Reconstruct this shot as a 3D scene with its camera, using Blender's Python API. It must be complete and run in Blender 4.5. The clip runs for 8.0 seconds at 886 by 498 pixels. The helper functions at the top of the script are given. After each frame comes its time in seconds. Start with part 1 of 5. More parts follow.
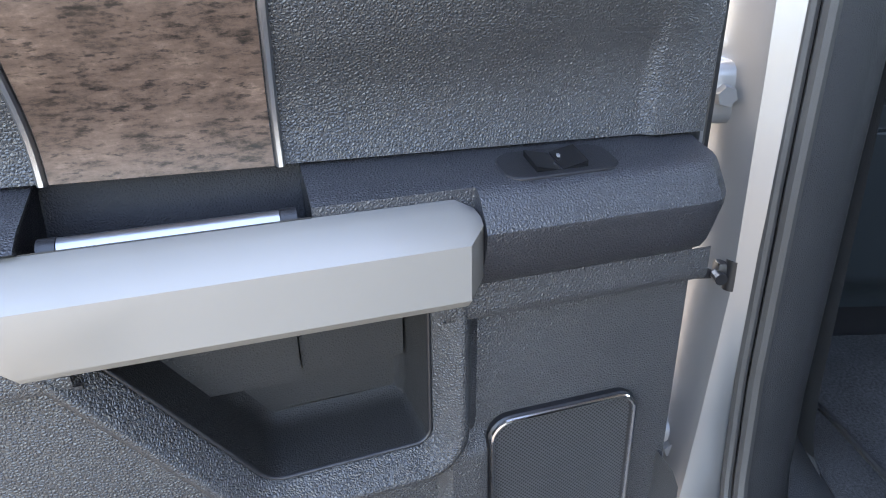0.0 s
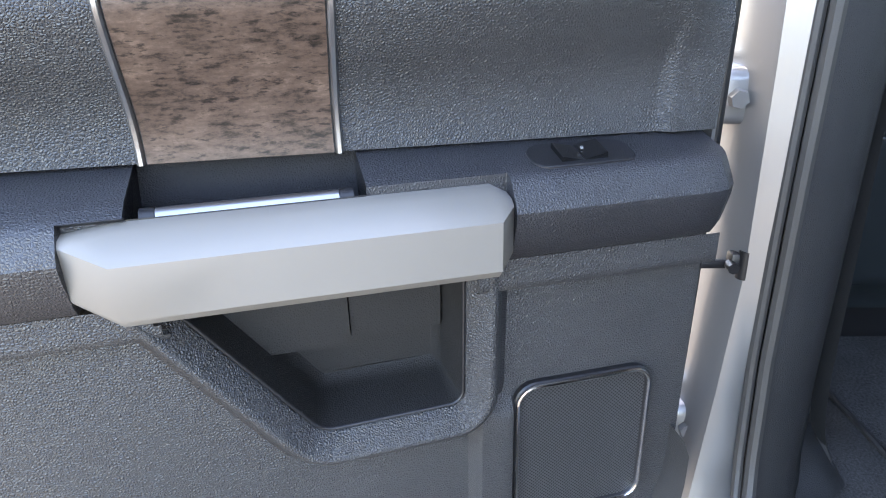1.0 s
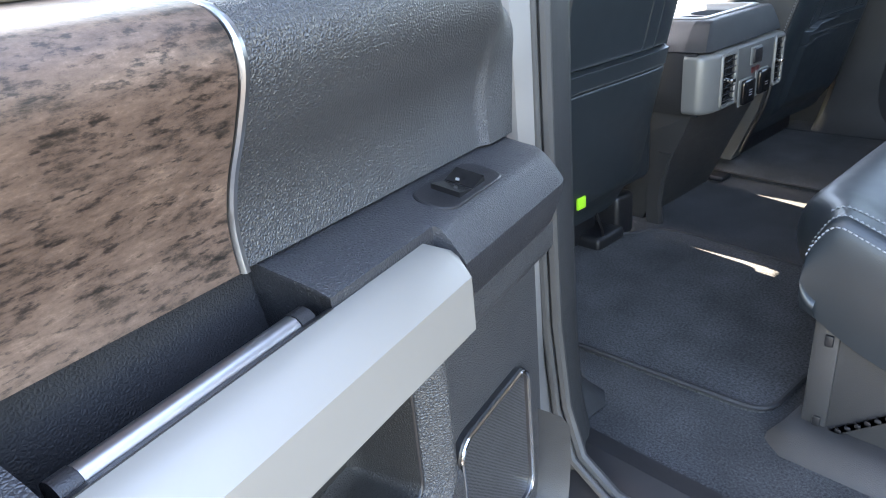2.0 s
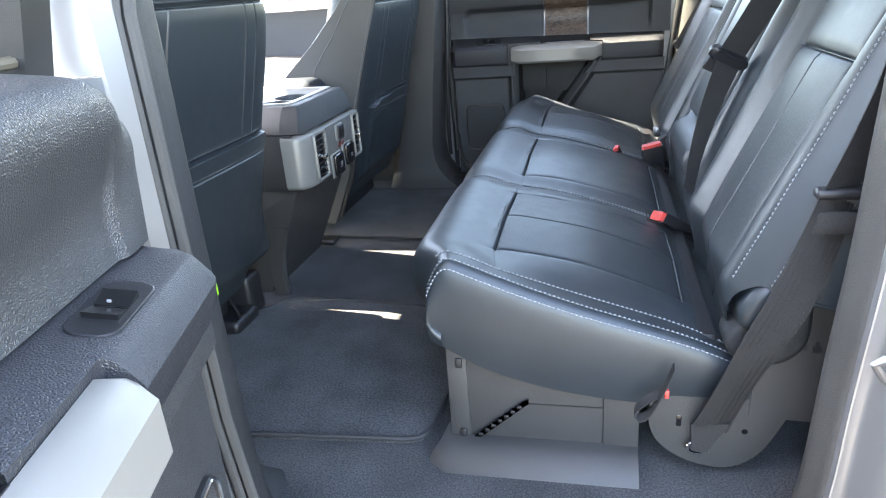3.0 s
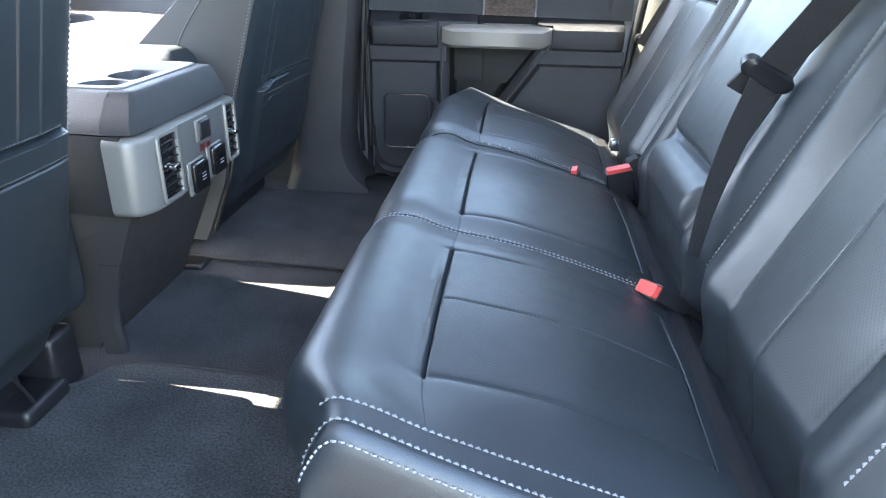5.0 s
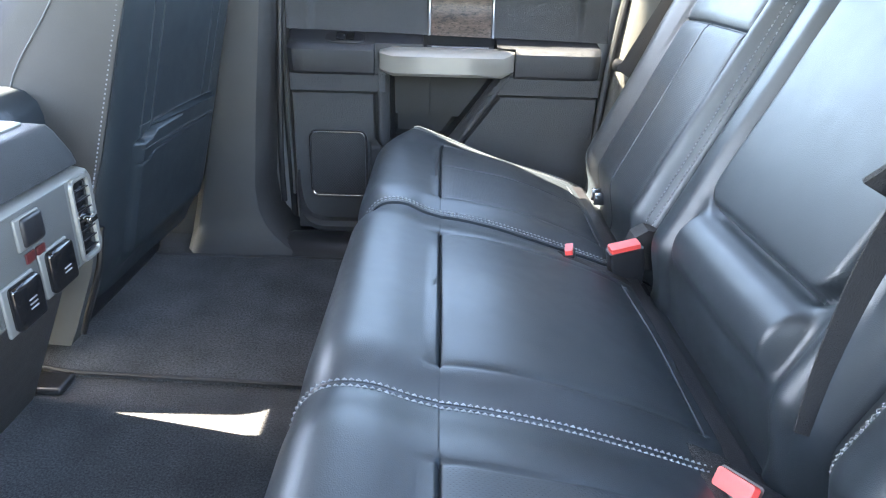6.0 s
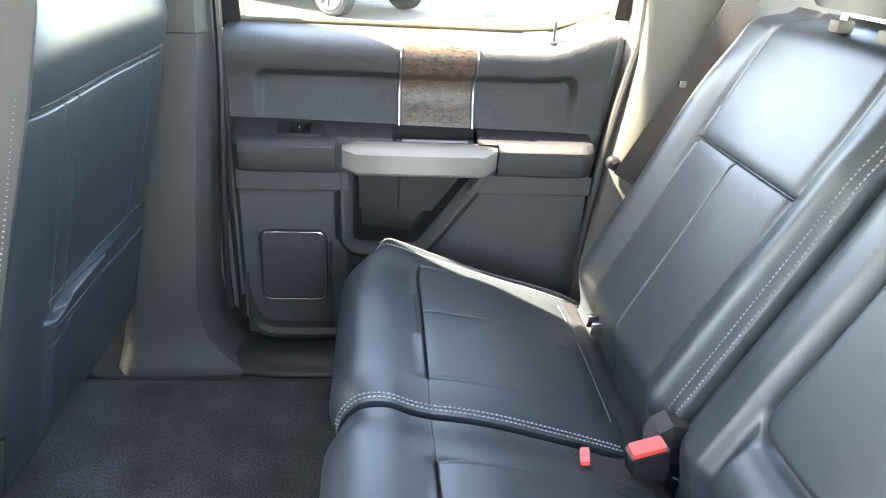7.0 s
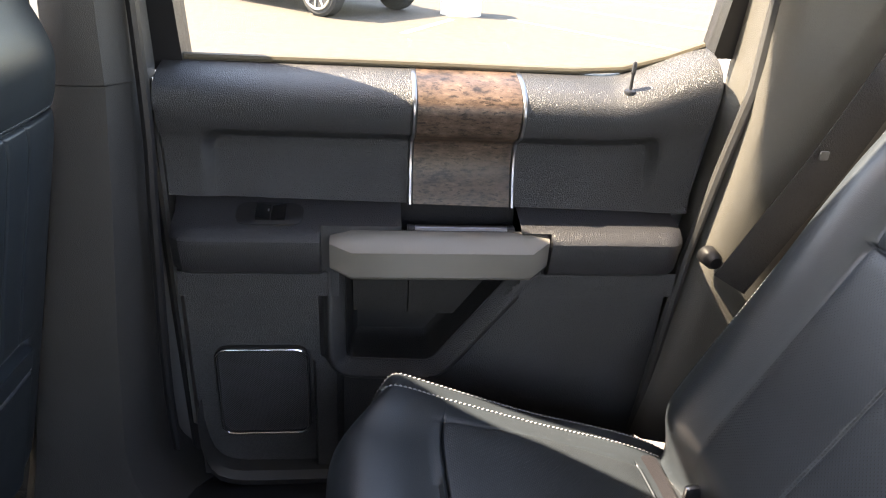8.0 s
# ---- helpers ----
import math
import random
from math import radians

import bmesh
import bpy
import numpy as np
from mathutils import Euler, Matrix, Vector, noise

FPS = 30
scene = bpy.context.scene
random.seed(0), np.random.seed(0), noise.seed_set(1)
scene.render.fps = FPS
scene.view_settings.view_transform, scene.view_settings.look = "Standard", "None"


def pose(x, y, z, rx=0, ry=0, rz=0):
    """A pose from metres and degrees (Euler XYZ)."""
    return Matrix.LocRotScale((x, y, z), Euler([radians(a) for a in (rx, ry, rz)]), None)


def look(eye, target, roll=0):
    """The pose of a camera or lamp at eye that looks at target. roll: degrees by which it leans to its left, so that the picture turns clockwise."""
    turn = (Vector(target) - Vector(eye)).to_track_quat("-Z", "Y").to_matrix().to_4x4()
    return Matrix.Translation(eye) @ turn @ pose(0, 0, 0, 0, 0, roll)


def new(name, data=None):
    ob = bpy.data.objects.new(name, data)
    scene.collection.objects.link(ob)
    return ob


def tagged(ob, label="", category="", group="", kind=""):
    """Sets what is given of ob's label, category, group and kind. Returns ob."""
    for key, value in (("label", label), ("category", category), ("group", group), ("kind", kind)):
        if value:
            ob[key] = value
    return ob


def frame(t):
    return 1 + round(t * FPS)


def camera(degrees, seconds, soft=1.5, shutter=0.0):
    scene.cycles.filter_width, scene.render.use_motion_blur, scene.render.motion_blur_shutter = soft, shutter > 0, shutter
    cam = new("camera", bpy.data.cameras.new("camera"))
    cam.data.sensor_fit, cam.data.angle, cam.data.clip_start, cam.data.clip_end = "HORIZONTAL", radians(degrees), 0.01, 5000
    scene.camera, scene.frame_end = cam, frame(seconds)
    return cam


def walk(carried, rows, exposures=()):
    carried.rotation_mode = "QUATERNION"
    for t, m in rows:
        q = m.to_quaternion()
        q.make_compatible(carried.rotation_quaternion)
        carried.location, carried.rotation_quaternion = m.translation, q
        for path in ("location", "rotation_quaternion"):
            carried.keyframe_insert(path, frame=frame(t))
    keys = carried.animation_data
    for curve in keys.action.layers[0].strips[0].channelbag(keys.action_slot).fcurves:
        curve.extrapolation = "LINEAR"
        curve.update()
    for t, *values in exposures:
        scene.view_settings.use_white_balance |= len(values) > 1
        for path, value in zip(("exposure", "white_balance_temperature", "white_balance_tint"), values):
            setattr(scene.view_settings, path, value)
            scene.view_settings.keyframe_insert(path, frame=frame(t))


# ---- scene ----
cam = camera(66.9, 8.0, soft=1.1)
PATH = [
    (0, (0.158, -0.743, 0.606), (-1.653, -0.719, -0.241), -1.4),
    (0.5, (0.209, -0.736, 0.61), (-1.61, -0.805, -0.218), -1.5),
    (1, (0.227, -0.747, 0.612), (-1.596, -0.816, -0.209), -1.4),
    (1.2, (0.22, -0.775, 0.615), (-1.598, -0.759, -0.217), -1.6),
    (2.3, (0.028, -1.013, 0.633), (-0.989, 0.507, -0.177), -6.3),
    (2.5, (0.026, -1.012, 0.64), (-0.787, 0.635, -0.15), -5.6),
    (3, (0.044, -1.018, 0.651), (-0.408, 0.792, -0.069), -4.7),
    (3.5, (0.036, -1.014, 0.649), (-0.328, 0.82, -0.06), -3.5),
    (4, (0.022, -0.974, 0.642), (-0.285, 0.88, -0.042), -1.8),
    (4.2, (0.018, -0.937, 0.63), (-0.272, 0.925, -0.041), -1.3),
    (5.3, (-0.05, -0.479, 0.628), (-0.178, 1.336, -0.203), 1.7),
    (5.5, (-0.05, -0.423, 0.622), (-0.134, 1.398, -0.202), 2.0),
    (6, (-0.114, -0.223, 0.638), (-0.089, 1.613, -0.156), 1.7),
    (6.5, (-0.153, -0.059, 0.742), (-0.005, 1.736, -0.128), 4.5),
    (7, (-0.178, 0.07, 0.841), (0.02, 1.855, -0.04), 3.5),
    (7.5, (-0.18, 0.24, 0.885), (0.001, 2.02, -0.009), 0.7),
    (8, (-0.196, 0.488, 0.836), (0.031, 2.267, -0.05), 3.8),
]
walk(cam, [(t, look(eye, target, roll)) for t, eye, target, roll in PATH],
     exposures=[(0.0, 4.02, 7450, 16), (1.2, 4.02, 7450, 16), (2.3, 4.5, 7600, 13), (3.0, 4.76, 7650, 13), (3.5, 4.86, 7700, 14),
                (5.5, 5.15, 7100, 11), (6.5, 5.60, 7700, 12), (7.2, 5.55, 8300, 13), (8.0, 4.08, 8600, 20)])

# ---- world and sun ----
world = bpy.data.worlds.new("world")
scene.world = world
world.use_nodes = True
wn = world.node_tree
sky = wn.nodes.new("ShaderNodeTexSky")
sky.sky_type = "NISHITA"
sky.sun_disc = False
SUN = Vector((-1.0, 0.13, 1.30)).normalized()      # the way to the sun
sky.sun_elevation = math.asin(SUN.z)
sky.sun_rotation = math.atan2(SUN.x, SUN.y)
wn.nodes["Background"].inputs[1].default_value = 0.15
wn.links.new(sky.outputs[0], wn.nodes["Background"].inputs[0])
sun = new("sun", bpy.data.lights.new("sun", "SUN"))
sun.data.energy = 4.0
sun.data.angle = radians(0.53)
sun.data.color = (1.0, 0.95, 0.86)
sun.matrix_world = look(SUN * 20, (0, 0, 0))

YC = 0.4765           # middle of the cab
GZ = -0.55            # height of the parking lot


# ---- materials ----
def mat(name, color, rough=0.5, metal=0.0, grain=0.0, scale=400.0, var=0.15, spots=0.0, coat=0.0, kind="voronoi", spec=0.5):
    m = bpy.data.materials.new(name)
    m.use_nodes = True
    nt = m.node_tree
    b = nt.nodes["Principled BSDF"]
    b.inputs["Roughness"].default_value = rough
    b.inputs["Metallic"].default_value = metal
    b.inputs["Coat Weight"].default_value = coat
    b.inputs["Specular IOR Level"].default_value = spec
    tc = nt.nodes.new("ShaderNodeTexCoord")
    big = nt.nodes.new("ShaderNodeTexNoise")
    big.inputs["Scale"].default_value = 9.0
    big.inputs["Detail"].default_value = 6.0
    nt.links.new(tc.outputs["Object"], big.inputs["Vector"])
    ramp = nt.nodes.new("ShaderNodeValToRGB")
    c = Vector(color)
    ramp.color_ramp.elements[0].position, ramp.color_ramp.elements[1].position = 0.3, 0.7
    ramp.color_ramp.elements[0].color = (*(c * (1 - var)), 1)
    ramp.color_ramp.elements[1].color = (*(c * (1 + var)), 1)
    nt.links.new(big.outputs["Fac"], ramp.inputs["Fac"])
    nt.links.new(ramp.outputs["Color"], b.inputs["Base Color"])
    rr = nt.nodes.new("ShaderNodeMapRange")
    rr.inputs["To Min"].default_value = max(0.02, rough - 0.06)
    rr.inputs["To Max"].default_value = rough + 0.08
    fine = nt.nodes.new("ShaderNodeTexNoise")
    fine.inputs["Scale"].default_value = 40.0
    fine.inputs["Detail"].default_value = 4.0
    nt.links.new(tc.outputs["Object"], fine.inputs["Vector"])
    nt.links.new(fine.outputs["Fac"], rr.inputs["Value"])
    nt.links.new(rr.outputs["Result"], b.inputs["Roughness"])
    if grain > 0:
        if kind == "voronoi":
            g = nt.nodes.new("ShaderNodeTexVoronoi")
            g.feature = "DISTANCE_TO_EDGE"
            warp = nt.nodes.new("ShaderNodeTexNoise")
            warp.inputs["Scale"].default_value = scale * 0.6
            mix = nt.nodes.new("ShaderNodeVectorMath")
            mix.operation = "MULTIPLY_ADD"
            mix.inputs[1].default_value = (0.8 / scale,) * 3
            nt.links.new(tc.outputs["Object"], warp.inputs["Vector"])
            nt.links.new(warp.outputs["Color"], mix.inputs[0])
            nt.links.new(tc.outputs["Object"], mix.inputs[2])
            nt.links.new(mix.outputs[0], g.inputs["Vector"])
            out = g.outputs["Distance"]
        elif kind.startswith("dots"):
            # holes on a slanted lattice in the plane named by the last two letters
            sep = nt.nodes.new("ShaderNodeSeparateXYZ")
            com = nt.nodes.new("ShaderNodeCombineXYZ")
            nt.links.new(tc.outputs["Object"], sep.inputs[0])
            nt.links.new(sep.outputs["XYZ".index(kind[-2].upper())], com.inputs[0])
            nt.links.new(sep.outputs["XYZ".index(kind[-1].upper())], com.inputs[1])
            rot = nt.nodes.new("ShaderNodeMapping")
            rot.inputs["Rotation"].default_value = (0, 0, radians(45))
            nt.links.new(com.outputs[0], rot.inputs["Vector"])
            g = nt.nodes.new("ShaderNodeTexVoronoi")
            g.voronoi_dimensions = "2D"
            g.inputs["Randomness"].default_value = 0.0
            nt.links.new(rot.outputs[0], g.inputs["Vector"])
            hole = nt.nodes.new("ShaderNodeMapRange")
            hole.interpolation_type = "SMOOTHSTEP"
            hole.inputs["From Min"].default_value, hole.inputs["From Max"].default_value = spots - 0.06, spots + 0.06
            nt.links.new(g.outputs["Distance"], hole.inputs["Value"])
            dark = nt.nodes.new("ShaderNodeMix")
            dark.data_type = "RGBA"
            dark.inputs["A"].default_value = (*(c * 0.15), 1)
            nt.links.new(hole.outputs["Result"], dark.inputs["Factor"])
            nt.links.new(ramp.outputs["Color"], dark.inputs["B"])
            nt.links.new(dark.outputs["Result"], b.inputs["Base Color"])
            out = hole.outputs["Result"]
        else:
            g = nt.nodes.new("ShaderNodeTexNoise")
            g.inputs["Detail"].default_value = 3.0
            nt.links.new(tc.outputs["Object"], g.inputs["Vector"])
            out = g.outputs["Fac"]
        g.inputs["Scale"].default_value = scale
        bump = nt.nodes.new("ShaderNodeBump")
        bump.inputs["Strength"].default_value = grain
        bump.inputs["Distance"].default_value = 1.1 / scale
        nt.links.new(out, bump.inputs["Height"])
        nt.links.new(bump.outputs["Normal"], b.inputs["Normal"])
    return m


LEATHER = mat("seat_leather", (0.018, 0.024, 0.029), 0.40, 0, 0.12, 560, 0.12, spec=0.58)
PERF = mat("perforated_leather", (0.019, 0.025, 0.030), 0.43, 0, 0.35, 300, 0.12, spots=0.20, spec=0.6, kind="dots_xy")
PERFBACK = mat("perforated_back_leather", (0.019, 0.025, 0.030), 0.42, 0, 0.35, 300, 0.12, spots=0.20, spec=0.6, kind="dots_yz")
VINYL = mat("grained_vinyl", (0.0345, 0.0350, 0.0375), 0.40, 0, 0.68, 430, 0.12, spec=0.66)
ARMVINYL = mat("soft_armrest_vinyl", (0.021, 0.0215, 0.0255), 0.41, 0, 0.52, 430, 0.12, spec=0.75)
PLASTIC = mat("grey_black_plastic", (0.038, 0.037, 0.037), 0.46, 0, 0.3, 600, 0.1)
DARKPLASTIC = mat("smooth_black_plastic", (0.014, 0.014, 0.016), 0.35, 0, 0.2, 700, 0.1)
GREYTRIM = mat("grey_seat_trim", (0.075, 0.075, 0.072), 0.55, 0, 0.3, 600, 0.08)
CONSOLE = mat("dark_console_plastic", (0.024, 0.025, 0.027), 0.50, 0, 0.5, 600, 0.1, spec=0.35)
PIANO = mat("gloss_black", (0.008, 0.008, 0.009), 0.12, 0)
# Grained black vinyl, set extra dark for the shade inside the grip.
RECESS = mat("black_shaded_vinyl", (0.012, 0.012, 0.014), 0.62, 0, 0.4, 450, 0.1, spec=0.25)
POCKET = mat("black_pocket_plastic", (0.019, 0.0185, 0.0185), 0.55, 0, 0.4, 450, 0.1, spec=0.35)
SATIN = mat("satin_silver_paint", (0.240, 0.224, 0.203), 0.38, 0.25, 0.0, 100, 0.03)
BEZEL = mat("champagne_bezel", (0.185, 0.182, 0.172), 0.40, 0.3, 0.0, 100, 0.03)
CHROME = mat("chrome", (0.75, 0.75, 0.76), 0.12, 1.0, 0, 100, 0.03)
BRUSHED = mat("brushed_metal", (0.36, 0.365, 0.38), 0.34, 1.0, 0.0, 100, 0.03)
CARPET = mat("carpet", (0.053, 0.054, 0.056), 0.95, 0, 1.0, 620, 0.3, kind="noise", spec=0.1)
MAT = mat("floor_mat_carpet", (0.060, 0.061, 0.063), 0.95, 0, 1.0, 520, 0.3, kind="noise", spec=0.1)
BINDING = mat("mat_binding", (0.022, 0.022, 0.024), 0.7, 0, 0.6, 800, 0.1, kind="noise")
WEB = mat("belt_webbing", (0.018, 0.017, 0.017), 0.75, 0, 0.8, 600, 0.15, kind="noise")
PAINT = mat("silver_body_paint", (0.30, 0.303, 0.310), 0.36, 0.7, 0.0, 100, 0.03, coat=0.6)
RUBBER = mat("rubber_seal", (0.048, 0.047, 0.046), 0.50, 0, 0.2, 500, 0.1)
RED = mat("red_plastic", (0.58, 0.055, 0.045), 0.40)
GREEN = mat("yellow_green_tag", (0.35, 0.75, 0.03), 0.55)
THREAD = mat("grey_thread", (0.22, 0.23, 0.24), 0.8, 0, 0.5, 1500, 0.1, kind="noise")
DARKTHREAD = mat("dark_thread", (0.09, 0.095, 0.10), 0.8, 0, 0.5, 1500, 0.1, kind="noise")
# The black seat leather again, lightened for the light on the side bolster.
LITLEATHER = mat("lit_side_leather", (0.038, 0.037, 0.036), 0.45, 0, 0.22, 560, 0.12)
CREAM = mat("light_grey_trim", (0.095, 0.090, 0.080), 0.6, 0, 0.25, 500, 0.05)
WHITEMARK = mat("pale_print", (0.22, 0.22, 0.23), 0.6)
HEADLINER = mat("headliner_cloth", (0.42, 0.41, 0.39), 0.9, 0, 0.4, 600, 0.05, kind="noise")


def tuft(m, scale):
    """Fine light and dark tufts over a carpet's colour."""
    nt = m.node_tree
    b = nt.nodes["Principled BSDF"]
    src = b.inputs["Base Color"].links[0].from_socket
    tc = nt.nodes.new("ShaderNodeTexCoord")
    n = nt.nodes.new("ShaderNodeTexNoise")
    n.inputs["Scale"].default_value, n.inputs["Detail"].default_value, n.inputs["Roughness"].default_value = scale, 4.0, 0.7
    nt.links.new(tc.outputs["Object"], n.inputs["Vector"])
    r = nt.nodes.new("ShaderNodeMapRange")
    r.inputs["From Min"].default_value, r.inputs["From Max"].default_value = 0.32, 0.68
    r.inputs["To Min"].default_value, r.inputs["To Max"].default_value = 0.35, 1.65
    nt.links.new(n.outputs["Fac"], r.inputs["Value"])
    k = nt.nodes.new("ShaderNodeMix")
    k.data_type = "RGBA"
    k.blend_type = "MULTIPLY"
    k.clamp_result = False
    k.inputs["Factor"].default_value = 1.0
    nt.links.new(src, k.inputs["A"])
    nt.links.new(r.outputs["Result"], k.inputs["B"])
    nt.links.new(k.outputs["Result"], b.inputs["Base Color"])
    b.inputs["Sheen Weight"].default_value = 0.05
    b.inputs["Sheen Roughness"].default_value = 0.5


tuft(CARPET, 330)
tuft(MAT, 260)


def wood_material():
    m = mat("weathered_grey_wood_print", (0.20, 0.16, 0.13), 0.46, 0, 0.12, 300, 0.2, kind="noise", spec=0.35)
    nt = m.node_tree
    b = nt.nodes["Principled BSDF"]
    tc = nt.nodes.new("ShaderNodeTexCoord")
    sc = nt.nodes.new("ShaderNodeMapping")
    sc.inputs["Scale"].default_value = (30, 30, 95)
    nt.links.new(tc.outputs["Object"], sc.inputs["Vector"])
    n1 = nt.nodes.new("ShaderNodeTexNoise")
    n1.inputs["Scale"].default_value, n1.inputs["Detail"].default_value, n1.inputs["Roughness"].default_value = 2.0, 12, 0.74
    nt.links.new(sc.outputs[0], n1.inputs["Vector"])
    n2 = nt.nodes.new("ShaderNodeTexNoise")
    n2.inputs["Scale"].default_value, n2.inputs["Detail"].default_value, n2.inputs["Roughness"].default_value = 22, 12, 0.72
    nt.links.new(tc.outputs["Object"], n2.inputs["Vector"])
    mx = nt.nodes.new("ShaderNodeMath")
    mx.operation = "MULTIPLY_ADD"
    mx.inputs[1].default_value = 0.55
    nt.links.new(n1.outputs["Fac"], mx.inputs[0])
    ad = nt.nodes.new("ShaderNodeMath")
    ad.operation = "MULTIPLY"
    ad.inputs[1].default_value = 0.45
    nt.links.new(n2.outputs["Fac"], ad.inputs[0])
    nt.links.new(ad.outputs[0], mx.inputs[2])
    r = nt.nodes.new("ShaderNodeValToRGB")
    e = r.color_ramp.elements
    e[0].position, e[0].color = 0.385, (0.012, 0.008, 0.006, 1)
    e[1].position, e[1].color = 0.66, (0.205, 0.141, 0.106, 1)
    k = e.new(0.425)
    k.color = (0.030, 0.020, 0.014, 1)
    k = e.new(0.48)
    k.color = (0.078, 0.050, 0.037, 1)
    k = e.new(0.56)
    k.color = (0.117, 0.077, 0.057, 1)
    nt.links.new(mx.outputs[0], r.inputs["Fac"])
    fl = nt.nodes.new("ShaderNodeMapping")
    fl.inputs["Scale"].default_value = (60, 60, 190)
    nt.links.new(tc.outputs["Object"], fl.inputs["Vector"])
    n3 = nt.nodes.new("ShaderNodeTexNoise")
    n3.inputs["Scale"].default_value, n3.inputs["Detail"].default_value, n3.inputs["Roughness"].default_value = 1.6, 8, 0.65
    nt.links.new(fl.outputs[0], n3.inputs["Vector"])
    cut = nt.nodes.new("ShaderNodeMapRange")
    cut.inputs["From Min"].default_value, cut.inputs["From Max"].default_value = 0.36, 0.47
    cut.inputs["To Min"].default_value = 0.2
    nt.links.new(n3.outputs["Fac"], cut.inputs["Value"])
    dk = nt.nodes.new("ShaderNodeMix")
    dk.data_type = "RGBA"
    dk.blend_type = "MULTIPLY"
    dk.inputs["Factor"].default_value = 1.0
    nt.links.new(r.outputs["Color"], dk.inputs["A"])
    nt.links.new(cut.outputs["Result"], dk.inputs["B"])
    nt.links.new(dk.outputs["Result"], b.inputs["Base Color"])
    b.inputs["Coat Weight"].default_value = 0.15
    b.inputs["Coat Roughness"].default_value = 0.3
    return m


WOOD = wood_material()


def glass_material(name, tint):
    m = bpy.data.materials.new(name)
    m.use_nodes = True
    nt = m.node_tree
    nt.nodes.remove(nt.nodes["Principled BSDF"])
    t = nt.nodes.new("ShaderNodeBsdfTransparent")
    t.inputs[0].default_value = (*tint, 1)
    g = nt.nodes.new("ShaderNodeBsdfGlossy")
    g.inputs["Roughness"].default_value = 0.02
    f = nt.nodes.new("ShaderNodeFresnel")
    mx = nt.nodes.new("ShaderNodeMixShader")
    nt.links.new(f.outputs[0], mx.inputs[0])
    nt.links.new(t.outputs[0], mx.inputs[1])
    nt.links.new(g.outputs[0], mx.inputs[2])
    nt.links.new(mx.outputs[0], nt.nodes["Material Output"].inputs[0])
    return m


# Deep tint stands in for the dark cab behind the front window.
DARKGLASS = glass_material("darkened_front_glass", (0.16, 0.19, 0.16))
TINTED = glass_material("tinted_glass", (0.60, 0.63, 0.61))


# ---- building helpers ----
def wm(ob):
    return ob.matrix_basis if ob.parent is None else wm(ob.parent) @ ob.matrix_basis


def thing(name, label, category, at=(0, 0, 0), kind="", group=""):
    ob = new(name)
    ob.empty_display_size = 0.05
    ob.matrix_basis = Matrix.Translation(at)
    return tagged(ob, label, category, group, kind)


def part(name, bm, material, parent=None, label="", smooth=35):
    bmesh.ops.recalc_face_normals(bm, faces=bm.faces)
    me = bpy.data.meshes.new(name)
    if parent is not None:
        bm.transform(wm(parent).inverted())
    bm.to_mesh(me)
    bm.free()
    me.materials.append(material)
    for p in me.polygons:
        p.use_smooth = True
    me.set_sharp_from_angle(angle=radians(smooth))
    ob = new(name, me)
    if parent is not None:
        ob.parent = parent
    if label:
        ob["label"] = label
    return ob


def grid(fn, nu, nv):
    """A sheet of nu by nv points, fn(u, v) with u and v from 0 to 1."""
    bm = bmesh.new()
    vs = [[bm.verts.new(fn(i / (nu - 1), j / (nv - 1))) for j in range(nv)] for i in range(nu)]
    for i in range(nu - 1):
        for j in range(nv - 1):
            bm.faces.new((vs[i][j], vs[i + 1][j], vs[i + 1][j + 1], vs[i][j + 1]))
    return bm


def skirt(fn, nu, nv):
    """A sheet fn(u, v, k) with its rim turned back: k is 0 on the face and 1 at the back of the rim."""
    bm = bmesh.new()
    vs = [[bm.verts.new(fn(i / (nu - 1), j / (nv - 1), 0)) for j in range(nv)] for i in range(nu)]
    for i in range(nu - 1):
        for j in range(nv - 1):
            bm.faces.new((vs[i][j], vs[i + 1][j], vs[i + 1][j + 1], vs[i][j + 1]))
    ring = [(i, 0) for i in range(nu)] + [(nu - 1, j) for j in range(1, nv)] + [(i, nv - 1) for i in range(nu - 2, -1, -1)] + [(0, j) for j in range(nv - 2, 0, -1)]
    back = [bm.verts.new(fn(i / (nu - 1), j / (nv - 1), 1)) for i, j in ring]
    for k in range(len(ring)):
        a, b = ring[k], ring[(k + 1) % len(ring)]
        bm.faces.new((vs[a[0]][a[1]], vs[b[0]][b[1]], back[(k + 1) % len(ring)], back[k]))
    return bm


